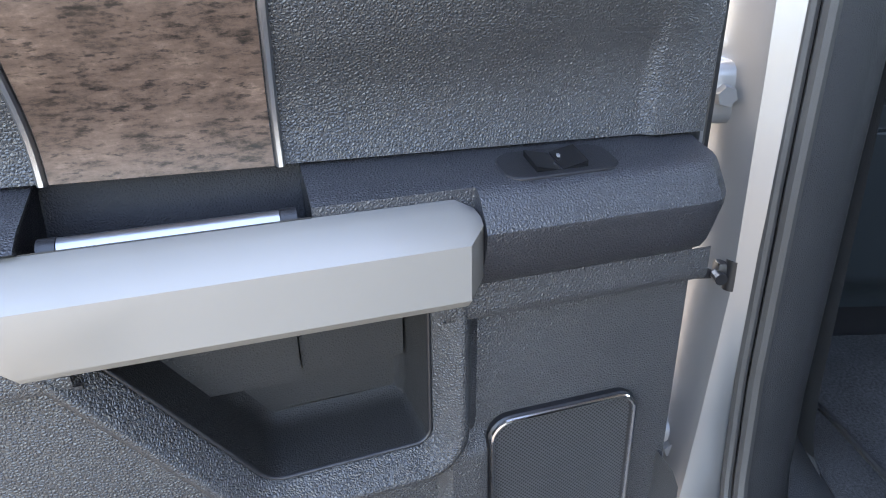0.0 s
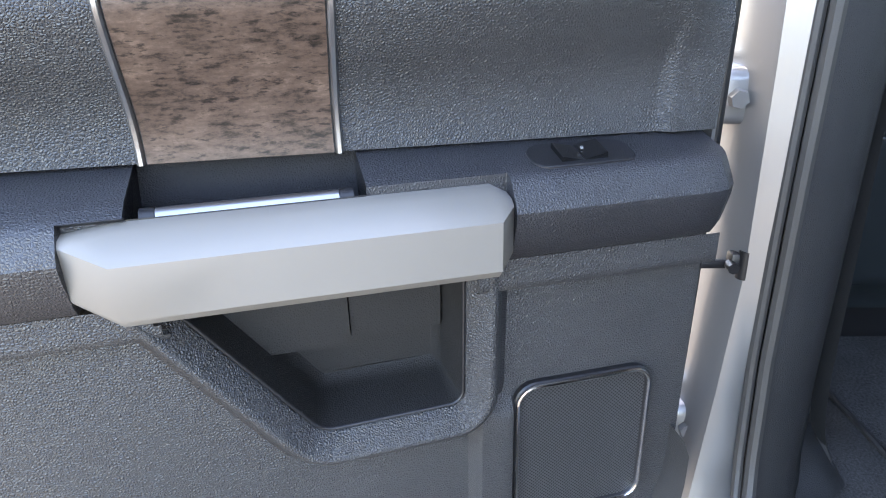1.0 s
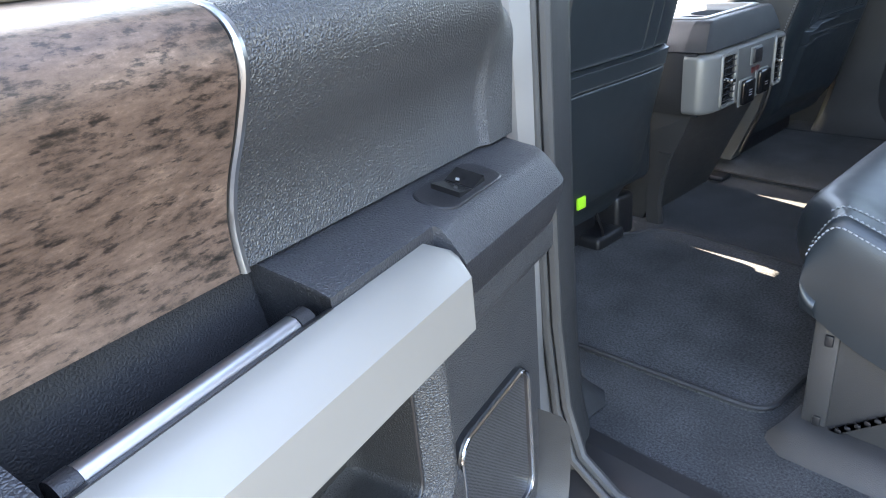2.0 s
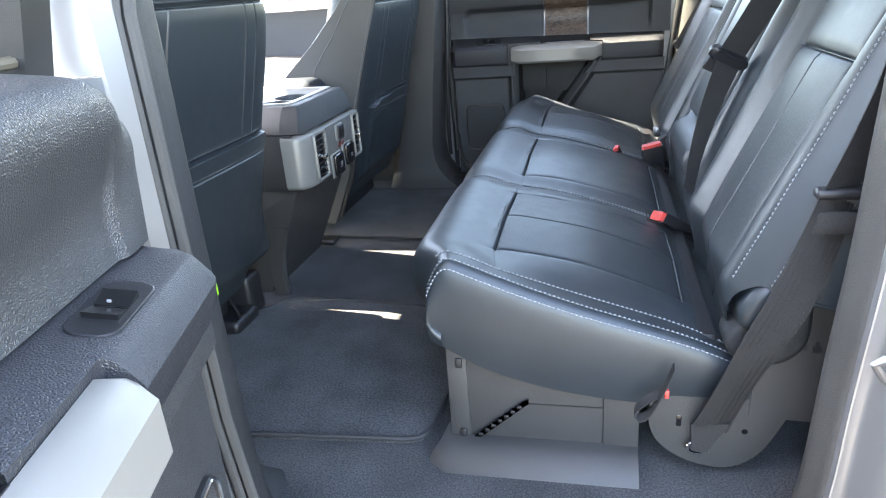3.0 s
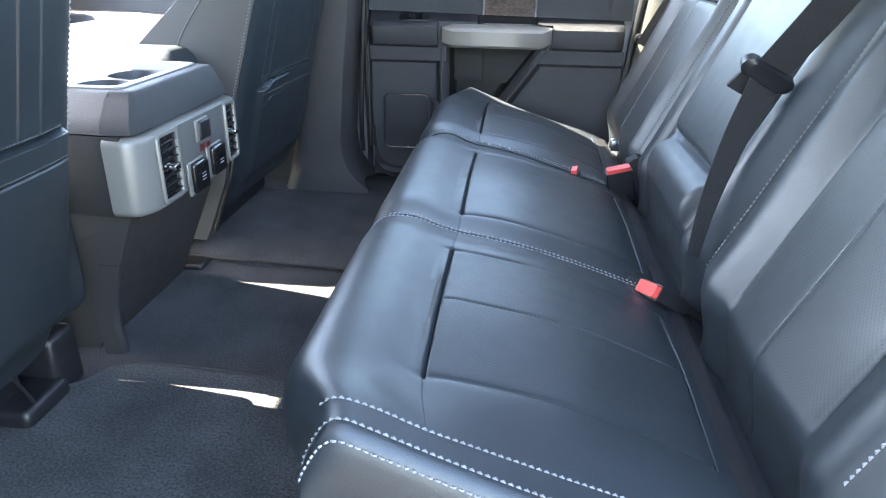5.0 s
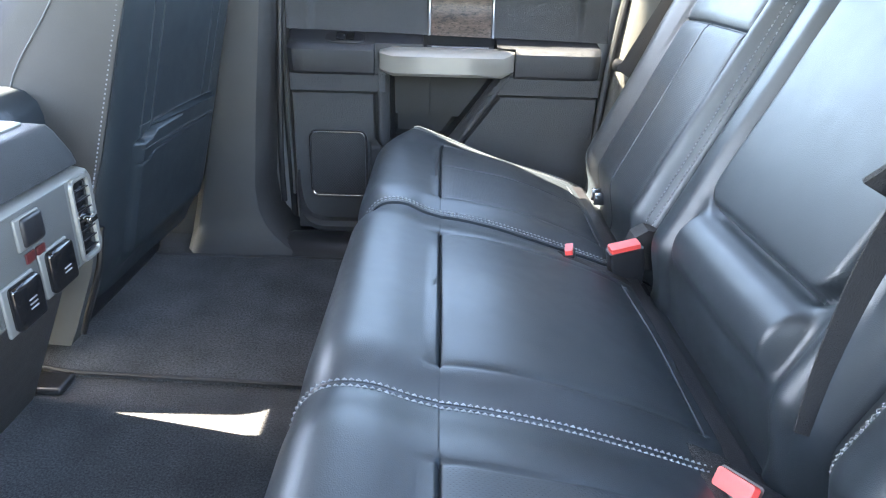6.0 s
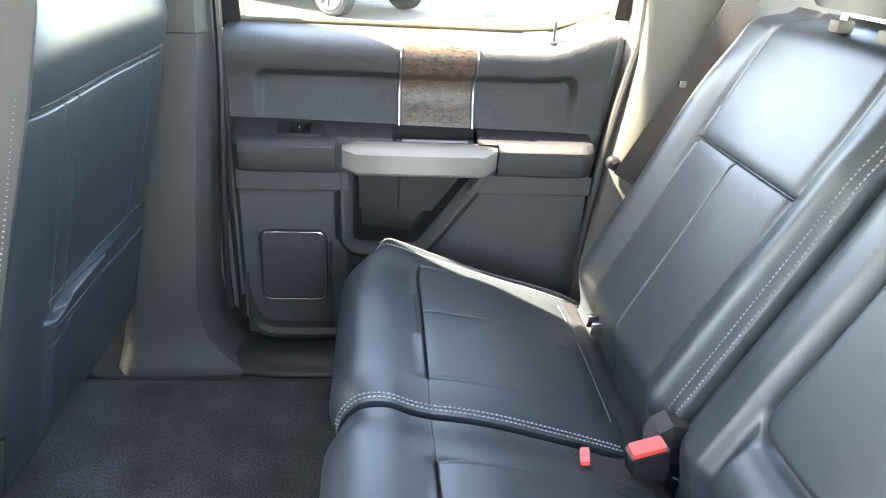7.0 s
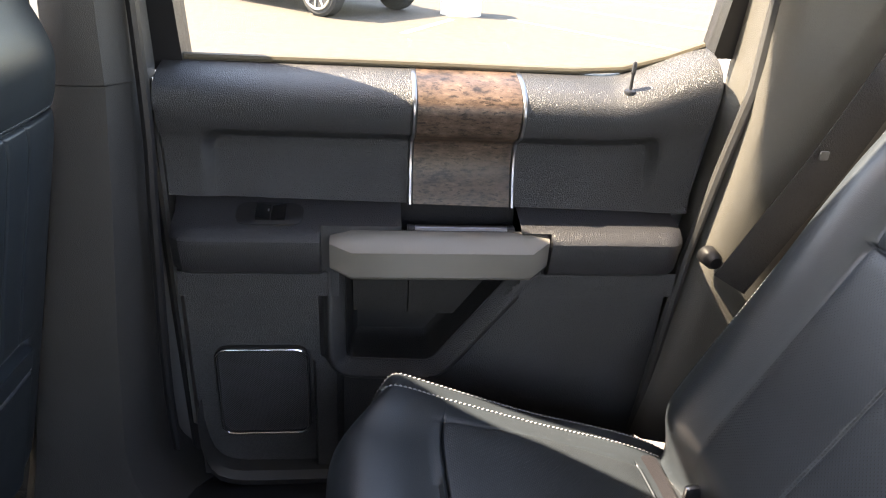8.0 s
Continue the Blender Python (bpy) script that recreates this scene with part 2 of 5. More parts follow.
def stitches(points, normals, length=0.0048, gap=0.0016, r=0.0008):
    """A row of short threads along a line that lies on a surface."""
    bm = bmesh.new()
    P = [Vector(p) for p in points]
    N = [Vector(n).normalized() for n in normals]
    total = [0.0]
    for a, b in zip(P, P[1:]):
        total.append(total[-1] + (b - a).length)

    def at(t):
        j = 0
        while j < len(total) - 2 and total[j + 1] < t:
            j += 1
        w = (t - total[j]) / max(1e-9, total[j + 1] - total[j])
        return P[j].lerp(P[j + 1], w), N[j].lerp(N[j + 1], w).normalized()

    t = 0.0
    while t + length < total[-1]:
        a, n = at(t)
        m, _ = at(t + length / 2)
        b, _ = at(t + length)
        d = (b - a).normalized()
        s = d.cross(n).normalized() * r
        mm = m + n * r * 1.3
        v = [bm.verts.new(p) for p in (a - s - n * r, a + s - n * r, mm + s, mm - s, b + s - n * r, b - s - n * r)]
        bm.faces.new((v[0], v[1], v[2], v[3]))
        bm.faces.new((v[3], v[2], v[4], v[5]))
        bm.faces.new((v[1], v[4], v[2]))
        bm.faces.new((v[0], v[3], v[5]))
        t += length + gap
    return bm


def ribbon(path, widths, thickness=0.0014):
    """A strap along path; widths: the half-width vector at each point."""
    loops = []
    P = [Vector(p) for p in path]
    W = [Vector(w) for w in widths]
    for i, (p, w) in enumerate(zip(P, W)):
        d = (P[min(i + 1, len(P) - 1)] - P[max(i - 1, 0)]).normalized()
        n = d.cross(w).normalized() * thickness / 2
        loops.append([p - w - n, p + w - n, p + w + n, p - w + n])
    return loft(loops)


def box(x0, x1, y0, y1, z0, z1, r=0.004, seg=2):
    bm = bmesh.new()
    bmesh.ops.create_cube(bm, size=1.0)
    for v in bm.verts:
        v.co = Vector(((x0 + x1) / 2 + v.co.x * (x1 - x0), (y0 + y1) / 2 + v.co.y * (y1 - y0), (z0 + z1) / 2 + v.co.z * (z1 - z0)))
    r = min(r, 0.49 * min(abs(x1 - x0), abs(y1 - y0), abs(z1 - z0)))
    if r > 0:
        bmesh.ops.bevel(bm, geom=bm.edges[:], offset=r, segments=seg, profile=0.5, affect="EDGES")
    return bm


def loft(loops, cap=True, closed=True):
    bm = bmesh.new()
    rows = [[bm.verts.new(p) for p in lp] for lp in loops]
    n = len(rows[0])
    for a, b in zip(rows, rows[1:]):
        for i in range(n if closed else n - 1):
            bm.faces.new((a[i], a[(i + 1) % n], b[(i + 1) % n], b[i]))
    if cap and closed:
        bm.faces.new(rows[0])
        bm.faces.new(rows[-1])
    return bm


def soften(bm, r, seg=2, angle=30):
    es = [e for e in bm.edges if len(e.link_faces) == 2 and e.calc_face_angle(0) > radians(angle)]
    bmesh.ops.bevel(bm, geom=es, offset=r, segments=seg, profile=0.5, affect="EDGES", clamp_overlap=True)
    return bm


def tube(points, r, n=8):
    pts = [Vector(p) for p in points]
    loops = []
    for i, p in enumerate(pts):
        d = (pts[min(i + 1, len(pts) - 1)] - pts[max(i - 1, 0)]).normalized()
        a = d.orthogonal().normalized() if i == 0 else (a - d * a.dot(d)).normalized()
        b = d.cross(a)
        rr = r[i] if isinstance(r, (list, tuple)) else r
        loops.append([p + (a * math.cos(k * math.tau / n) + b * math.sin(k * math.tau / n)) * rr for k in range(n)])
    return loft(loops)


def join(*bms):
    out = bms[0]
    for b in bms[1:]:
        me = bpy.data.meshes.new("tmp")
        b.to_mesh(me)
        out.from_mesh(me)
        bpy.data.meshes.remove(me)
        b.free()
    return out


def curve(pts, t):
    """A smooth curve through 2D points by their first value."""
    if t <= pts[0][0]:
        return pts[0][1]
    for i in range(len(pts) - 1):
        (a, p), (b, q) = pts[i], pts[i + 1]
        if t <= b:
            s = (t - a) / (b - a)
            m0 = (q - pts[i - 1][1]) / (b - pts[i - 1][0]) if i else (q - p) / (b - a)
            m1 = (pts[i + 2][1] - p) / (pts[i + 2][0] - a) if i + 2 < len(pts) else (q - p) / (b - a)
            h = b - a
            return (2 * s**3 - 3 * s**2 + 1) * p + (s**3 - 2 * s**2 + s) * h * m0 + (3 * s**2 - 2 * s**3) * q + (s**3 - s**2) * h * m1
    return pts[-1][1]


def spline(pts, n):
    """n points evenly along a smooth line through pts (tuples of any length)."""
    P = [Vector(p) for p in pts]
    out = []
    for i in range(len(P) - 1):
        p0, p1, p2, p3 = P[max(i - 1, 0)], P[i], P[i + 1], P[min(i + 2, len(P) - 1)]
        for k in range(12):
            s = k / 12
            out.append(0.5 * (2 * p1 + (p2 - p0) * s + (2 * p0 - 5 * p1 + 4 * p2 - p3) * s**2 + (3 * p1 - p0 - 3 * p2 + p3) * s**3))
    out.append(P[-1])
    acc = [0.0]
    for a, b in zip(out, out[1:]):
        acc.append(acc[-1] + (b - a).length)
    res = []
    j = 0
    for i in range(n):
        t = acc[-1] * i / (n - 1)
        while j < len(acc) - 2 and acc[j + 1] < t:
            j += 1
        w = (t - acc[j]) / max(1e-9, acc[j + 1] - acc[j])
        res.append(out[j].lerp(out[j + 1], min(1, max(0, w))))
    return res


def rounded(x0, x1, z0, z1, r, n=5):
    """A rounded rectangle as 2D points."""
    out = []
    for cx, cz, a0 in ((x1 - r, z1 - r, 0), (x0 + r, z1 - r, 90), (x0 + r, z0 + r, 180), (x1 - r, z0 + r, 270)):
        for k in range(n + 1):
            a = radians(a0 + 90 * k / n)
            out.append((cx + r * math.cos(a), cz + r * math.sin(a)))
    return out


def step(a, b, t):
    s = min(1.0, max(0.0, (t - a) / (b - a)))
    return s * s * (3 - 2 * s)


def groove(d, w, depth):
    return -depth * math.exp(-(d / w) ** 2)


# ---- ground and lot ----
def asphalt_material():
    m = mat("sunlit_asphalt", (0.058, 0.050, 0.041), 0.9, 0, 0.6, 60, 0.2, kind="noise")
    return m


ASPHALT = asphalt_material()
LINEPAINT = mat("line_paint", (0.36, 0.35, 0.33), 0.8, 0, 0.4, 80, 0.1, kind="noise")
CONCRETE = mat("pale_concrete", (0.62, 0.60, 0.56), 0.85, 0, 0.5, 60, 0.08, kind="noise")
TYRE = mat("tyre_rubber", (0.03, 0.03, 0.03), 0.8, 0, 0.5, 200, 0.1, kind="noise")
ALLOY = mat("alloy_rim", (0.70, 0.70, 0.70), 0.3, 0.9)
CARPAINT = mat("beige_car_paint", (0.45, 0.42, 0.36), 0.3, 0.4, coat=0.5)
g = bmesh.new()
bmesh.ops.create_grid(g, x_segments=40, y_segments=40, size=900)
bmesh.ops.translate(g, verts=g.verts, vec=(0, 0, GZ))
tagged(part("ground", g, ASPHALT), "pale sunlit asphalt of a parking lot", "ground", kind="structure")
for x0, y0, x1, y1 in ((1.06, 11.1, 0.25, 9.55), (2.0, 11.4, 4.6, 8.3), (2.6, 14.3, 6.0, 10.4), (4.2, 16.0, 9.0, 10.8)):
    a, b = Vector((x0, y0, GZ + 0.004)), Vector((x1, y1, GZ + 0.004))
    s = (b - a).cross(Vector((0, 0, 1))).normalized() * 0.05
    lb = bmesh.new()
    lb.faces.new([lb.verts.new(p) for p in (a - s, b - s, b + s, a + s)])
    tagged(part("parking_line", lb, LINEPAINT), "faded white parking line painted on asphalt", "road marking", kind="structure")
bo = part("bollard", tube([(1.27, 11.75, GZ), (1.27, 11.75, GZ + 0.75), (1.27, 11.75, GZ + 0.80)], [0.33, 0.33, 0.28], 28), CONCRETE)
tagged(bo, "pale concrete lamp-post base on the asphalt", "lamp base")


def make_suv():
    o = thing("parked_suv", "parked beige car with silver alloy wheels", "car", (-2.2, 11.5, GZ))
    out = [(-4.6, 0.30), (-4.75, 0.60), (-4.65, 1.0), (-4.1, 1.15), (-3.5, 1.62), (-1.7, 1.66), (-0.9, 1.15), (0.05, 1.02), (0.22, 0.75), (0.15, 0.32)]
    hull = loft([[(x * k - 0.7, y, GZ + z) for x, z in out] for y, k in ((10.75, 0.985), (10.85, 1.0), (12.45, 1.0), (12.55, 0.985))])
    body = part("body", soften(hull, 0.05, 2, 20), CARPAINT, o)
    for x0, x1 in ((-4.0, -3.05), (-2.95, -2.0)):
        part("side_window", loft([[(x - 0.3, y, GZ + z) for x, z in ((x0, 1.12), (x1, 1.12), (x1 - 0.06, 1.52), (x0 + 0.12, 1.52))] for y in (10.735, 10.78)]), PIANO, body)
    for wx in (-0.93, -3.95):
        for y0, sg in ((10.72, 1), (12.58, -1)):
            wh = part("wheel", tube([(wx, y0, GZ + 0.37), (wx, y0 + sg * 0.03, GZ + 0.37), (wx, y0 + sg * 0.2, GZ + 0.37), (wx, y0 + sg * 0.23, GZ + 0.37)], [0.33, 0.37, 0.37, 0.33], 40), TYRE, o, "black tyre on a silver rim")
            rb = tube([(wx, y0 - sg * 0.012, GZ + 0.37), (wx, y0 + sg * 0.01, GZ + 0.37)], [0.06, 0.07], 20)
            ringpts = [(wx + 0.265 * math.cos(k * math.tau / 32), y0 - sg * 0.005, GZ + 0.37 + 0.265 * math.sin(k * math.tau / 32)) for k in range(33)]
            rb = join(rb, tube(ringpts, 0.018, 6))
            for k in range(10):
                a = k * math.tau / 10 + 0.2
                rb = join(rb, tube([(wx + 0.05 * math.cos(a), y0 - sg * 0.012, GZ + 0.37 + 0.05 * math.sin(a)), (wx + 0.26 * math.cos(a), y0 - sg * 0.006, GZ + 0.37 + 0.26 * math.sin(a))], 0.016, 6))
            part("rim", rb, ALLOY, wh, "silver multi-spoke alloy rim")
    return o


suv = make_suv()
suv.matrix_basis = Matrix.Translation((-0.93, 10.72, GZ)) @ Matrix.Rotation(radians(-42), 4, "Z") @ Matrix.Translation((0.93 - 2.2, 11.5 - 10.72, 0))

# ---- cab structure ----
fl = box(-2.0, 0.66, -0.375, 2 * YC + 0.375, -0.08, 0.0, 0.0)
tagged(part("floor", fl, CARPET), "black carpeted cab floor", "floor", kind="structure")


def make_door(side):
    """A rear door; side 1: the far one, shut; side -1: the near one, mirrored."""
    def P(x, w, z):
        y = 1.286 - w
        return Vector((x, y if side > 0 else 2 * YC - y, z))

    pivot = (-0.50, 1.4845 if side > 0 else -0.5315, 0.0)
    if side > 0:
        door = thing("door_far", "shut rear truck door, black panel with silver grab handle", "car door", pivot)
    else:
        door = thing("door_near", "open rear truck door, black panel with silver grab handle", "car door", pivot)

    AZ = 0.009 if side > 0 else 0.0             # the armrest and handle sit a little higher in the shut door
    SX, SZ = (0.0, 0.0) if side > 0 else (0.007, -0.012)      # the loudspeaker sits a little lower in one door

    def rise(x):
        return 0.045 * step(0.12, 0.28, x)

    DZ = 0.0 if side > 0 else -0.034
    if side > 0:
        PROF = [(0.468, -0.050), (0.52, -0.056), (0.565, -0.050), (0.595, -0.038), (0.616, -0.034), (0.634, -0.043), (0.648, -0.070), (0.655, -0.105)]
    else:
        PROF = [(0.468, -0.043), (0.50, -0.047), (0.527, -0.045), (0.555, -0.037), (0.575, -0.030), (0.586, -0.028), (0.598, -0.030), (0.607, -0.037), (0.614, -0.052), (0.621, -0.105)]

    PROFEND = [(0.468, -0.048), (0.53, -0.044), (0.565, -0.042), (0.590, -0.046), (0.604, -0.056), (0.613, -0.074), (0.621, -0.105)]

    def seam(x):
        """The line where the upper panel meets the armrest: (w, z)."""
        return (-0.052, 0.4775 - 0.020 * x) if side > 0 else (-0.068 - 0.040 * x, 0.4725 + 0.018 * x)

    def upper(x, z):
        w = curve(PROF, z)
        if side < 0:
            w += (seam(x)[0] + 0.043) * (1 - step(0.468, 0.56, z)) * 0.6
        if side < 0:
            end = 1 - step(-0.455, -0.400, x)
            w += (curve(PROFEND, z) - w) * end
        sx = (step(-0.412, -0.402, x) ** 0.6 if x < 0 else 1.0) * (1 - step(0.190, 0.212, x))
        if side > 0:
            qx, qz = abs(x + 0.100) - 0.305 + 0.028, z - 0.578 + 0.028
            out = math.hypot(max(qx, 0.0), max(qz, 0.0)) + min(max(qx, qz), 0.0) - 0.028
            return w - 0.022 * (1 - step(-0.014, 0.005, out)) * (0.10 + 0.90 * step(0.470, 0.562, z))
        w -= 0.006 * sx * (1 - step(0.50, 0.59, z))
        return w

    def usheet(x0, x1, z1, off, nu, nv):
        def f(u, v, k):
            x = x0 + (x1 - x0) * u
            z0 = seam(x)[1] + 0.0012
            z = z0 + (z1 - z0) * v
            return P(x, upper(x, z) + off - 0.008 * k, z + (rise(x) - (0.026 * (1 - step(-0.457, -0.385, x)) if side < 0 else 0)) * step(0.52, 0.65 + DZ, z))
        return skirt(f, nu, nv)

    part("upper_panel", usheet(-0.455, 0.262, 0.655 + DZ, 0, 200, 80), VINYL, door)
    part("wood_insert", usheet(-0.1335, 0.0005, 0.6545 + DZ, 0.0022, 20, 50), WOOD, door, "weathered grey brown wood-print insert")
    for x0 in (-0.1408, 0.0012):
        cs = []
        for k in range(51):
            z0 = seam(x0)[1] + 0.0008
            z = z0 + (0.6548 + DZ - z0) * k / 50
            cs.append([P(x0 + a, upper(x0, z) + b, z + rise(x0)) for a, b in ((0.0, -0.002), (0.0006, 0.0030), (0.0020, 0.0046), (0.0046, 0.0046), (0.0060, 0.0030), (0.0066, -0.002))])
        part("chrome_strip", loft(cs), BRUSHED, door, "satin chrome trim strip")

    # armrest in two runs with the grip recess between
    def arm(x0, x1, round0, round1):
        loops = []
        for x in sorted(set([x0 + (x1 - x0) * k / 24 for k in range(25)] + [q for q in (-0.2562, -0.2556, 0.0518, 0.0524) if x0 < q < x1])):
            sw_, sz = seam(x)
            sec = [(sw_ - 0.022, sz + 0.004), (sw_ - 0.004, sz - 0.0005), (-0.020, 0.4570 + (sz - 0.457) * 0.28), (-0.009, 0.4572), (-0.004, 0.4548), (0.000, 0.4505), (0.010, 0.4375), (0.0125, 0.4325), (0.0115, 0.424), (0.005, 0.405), (0.002, 0.397), (-0.003, 0.390), (-0.075, 0.388)]
            if side > 0:
                sec = [(sw_ - 0.022, sz + 0.004), (sw_ - 0.004, sz - 0.0005), (-0.022, 0.4660 + (sz - 0.466) * 0.2), (-0.010, 0.4655), (-0.005, 0.4645), (0.000, 0.4620), (0.010, 0.4550), (0.0125, 0.4515), (0.0125, 0.444), (0.0075, 0.415), (0.004, 0.404), (-0.003, 0.398), (-0.075, 0.396)]
            e = 0.0
            if round0:
                e = max(e, 1 - min(1, (x - x0) / 0.022)) ** 2
            if round1:
                e = max(e, 1 - min(1, (x1 - x) / 0.022)) ** 2
            hide = -0.2559 < x < 0.0521
            tuck = hide and x >= 0.012
            loops.append([P(x, min(w - 0.014 * e * (1 if w > -0.03 else 0), (-0.001 if tuck and z > 0.452 + AZ else -0.011) if hide else 1), z) for w, z in sec])
        return loft(loops)

    part("armrest", arm(-0.446, -0.150, True, False), ARMVINYL, door, "soft black grained armrest", 24)
    part("armrest", arm(0.012, 0.240, False, True), ARMVINYL, door, "soft black grained armrest", 24)
    (w0, z0), (w1, z1) = seam(-0.150), seam(0.012)
    cup = bmesh.new()
    for pts in ([(-0.150, w0 - 0.012, z0), (0.012, w1 - 0.012, z1), (0.012, -0.062, 0.405), (-0.150, -0.062, 0.405)],
                [(-0.150, -0.062, 0.405), (0.012, -0.062, 0.405), (0.012, -0.011, 0.398), (-0.150, -0.011, 0.398)],
                [(-0.150, w0 - 0.012, z0), (-0.150, -0.062, 0.405), (-0.150, -0.011, 0.398), (-0.150, -0.011, 0.4565 + AZ)],
                [(0.012, w1 - 0.012, z1), (0.012, -0.062, 0.405), (0.012, -0.011, 0.398), (0.012, -0.011, 0.4565 + AZ)]):
        cup.faces.new([cup.verts.new(P(*p)) for p in pts])
    bmesh.ops.remove_doubles(cup, verts=cup.verts, dist=0.0005)
    part("grip_recess", cup, RECESS, door, "dark recess behind the grab handle")

    # silver grab handle
    sec = [(-0.012, 0.436), (-0.010, 0.4510), (0.006, 0.4490), (0.025, 0.4330), (0.025, 0.3945), (0.018, 0.3870), (-0.012, 0.3865)]
    end0 = [(-0.012, 0.432), (-0.010, 0.4430), (0.002, 0.4420), (0.008, 0.4380), (0.008, 0.4010), (0.002, 0.3960), (-0.012, 0.3950)]
    end1 = [(-0.012, 0.434), (-0.010, 0.4465), (0.000, 0.4455), (0.004, 0.4420), (0.004, 0.4040), (0.000, 0.4000), (-0.012, 0.3990)]
    if side > 0:
        sec, end0, end1 = [[(w, z + 0.0145 - 0.085 * (z - 0.3865)) for w, z in q] for q in (sec, end0, end1)]
    hx = (-0.2440, -0.2150, 0.0235, 0.0500) if side > 0 else (-0.2550, -0.2410, 0.0200, 0.0525)
    loops = [[P(x, w, z) for w, z in q] for x, q in ((hx[0], end0), (hx[1], sec), (-0.15, sec), (-0.06, sec), (hx[2], sec), (hx[3], end1))]
    part("grab_handle", soften(loft(loops), 0.0024, 3, 12), SATIN, door, "satin silver grab handle", 40)
    part("grip_edge", soften(loft([[P(x, w, z) for w, z in ((-0.0145, 0.440 + AZ), (-0.0145, 0.4500 + AZ), (-0.0095, 0.4520 + AZ), (-0.0095, 0.440 + AZ))] for x in (-0.1495, 0.0115)]), 0.0008, 1, 30), DARKPLASTIC, door, "black edge along the grip")
    bar = loft([[P(x, -0.0235 + 0.0072 * math.cos(a), 0.4475 + AZ + 0.0060 * math.sin(a)) for a in [k * math.tau / 12 for k in range(12)]] for x in (-0.131, -0.08, -0.04, -0.006)])
    lever = part("door_release", bar, BRUSHED, door, "brushed metal release lever")
    for x0, x1 in ((-0.1415, -0.1315), (-0.0055, 0.0045)):
        part("lever_end", soften(loft([[P(x, -0.0235 + 0.0082 * math.cos(a), 0.4472 + AZ + 0.0068 * math.sin(a)) for a in [k * math.tau / 12 for k in range(12)]] for x in (x0, x1)]), 0.001, 1, 40), DARKPLASTIC, lever, "black end cap")

    # lower panel with map pocket
    POLY = [(-0.224, 0.387 + 1.6 * AZ), (-0.222, 0.248), (-0.100, 0.243), (0.0364, 0.430)]
    RING = []
    for i, (r, m) in ((0, (0, 0)), (1, (0.012, 6)), (2, (0.022, 6)), (3, (0, 0))):
        c = Vector(POLY[i])
        if i in (0, 3):
            d = (Vector(POLY[1]) - c if i == 0 else c - Vector(POLY[2])).normalized()
            RING.append((c, Vector((d.y, -d.x))))
            continue
        d0, d1 = (c - Vector(POLY[i - 1])).normalized(), (Vector(POLY[i + 1]) - c).normalized()
        n0, n1 = Vector((d0.y, -d0.x)), Vector((d1.y, -d1.x))
        half = math.acos(max(-1, min(1, d0.dot(d1)))) / 2
        mid = (n0 + n1).normalized()
        o = c - mid * (r / math.cos(half))
        for k in range(m + 1):
            n = n0.lerp(n1, k / m).normalized()
            RING.append((o + n * r, n))

    def sd(x, z):
        """How far outside the pocket's outline a point lies (below 0: inside)."""
        d, inside = 9.0, True
        for (ax, az), (bx, bz) in zip(POLY, POLY[1:]):
            ex, ez = bx - ax, bz - az
            t = max(0.0, min(1.0, ((x - ax) * ex + (z - az) * ez) / (ex * ex + ez * ez)))
            d = min(d, math.hypot(x - ax - ex * t, z - az - ez * t))
            if ex * (z - az) - ez * (x - ax) < 0:
                inside = False
        return -d if inside else d

    def low(x, z):
        base = -0.026 + 0.004 * step(0.10, 0.05, z)
        w = base + 0.020 * step(0.352, 0.362, z)
        post = step(-0.272, -0.266, x) * (1 - step(-0.236, -0.228, x)) * (1 - step(0.23, 0.25, z))
        return max(w, base + 0.013 * post)

    lb = bmesh.new()
    nx, nz, HZ = 140, 90, 0.360 + 1.2 * AZ
    vs = {}
    for i in range(nx + 1):
        for j in range(nz + 1):
            x, z = -0.444 + 0.688 * i / nx, 0.028 + HZ * j / nz
            vs[i, j] = lb.verts.new(P(x, low(x, z), z))
    for i in range(nx):
        for j in range(nz):
            x, z = -0.444 + 0.688 * (i + 0.5) / nx, 0.028 + HZ * (j + 0.5) / nz
            if sd(x, z) > 0.010 and not (SX - 0.405 < x < SX - 0.284 and SZ + 0.118 < z < SZ + 0.258):
                lb.faces.new((vs[i, j], vs[i + 1, j], vs[i + 1, j + 1], vs[i, j + 1]))
    bmesh.ops.delete(lb, geom=[v for v in lb.verts if not v.link_faces], context="VERTS")
    part("lower_panel", lb, VINYL, door, "black grained lower panel")

    def around(rows):
        """A moulding that runs round the pocket: rows of (distance out from its edge, w)."""
        return loft([[P(p.x + n.x * d, w, p.y + n.y * d) for d, w in rows] for p, n in RING], closed=False)

    part("pocket_frame", around([(0.0022, -0.026), (0.0022, -0.0230), (0.0035, -0.0212), (0.0175, -0.0064), (0.0195, -0.0050), (0.0225, -0.0048), (0.0250, -0.0062), (0.0285, -0.0105), (0.0315, -0.0190), (0.0345, -0.0245), (0.0400, -0.0262), (0.0410, -0.030)]), VINYL, door, "grained raised frame of the map pocket", 60)
    part("pocket_trim", around([(0.0020, -0.027), (0.0020, -0.0222), (0.0014, -0.0215), (0.0002, -0.0217), (-0.0006, -0.0235), (-0.0010, -0.032)]), DARKPLASTIC, door, "thin black edge of the pocket", 60)
    prof = [(-0.0008, -0.024), (-0.0030, -0.040), (-0.0060, -0.070), (-0.0085, -0.079), (-0.0140, -0.084)]
    pk = around(prof)
    back = [pk.verts.new(P(p.x + n.x * -0.0139, -0.084, p.y + n.y * -0.0139)) for p, n in RING]
    pk.faces.new(back)
    part("map_pocket", pk, POCKET, door, "dark moulded map pocket", 50)
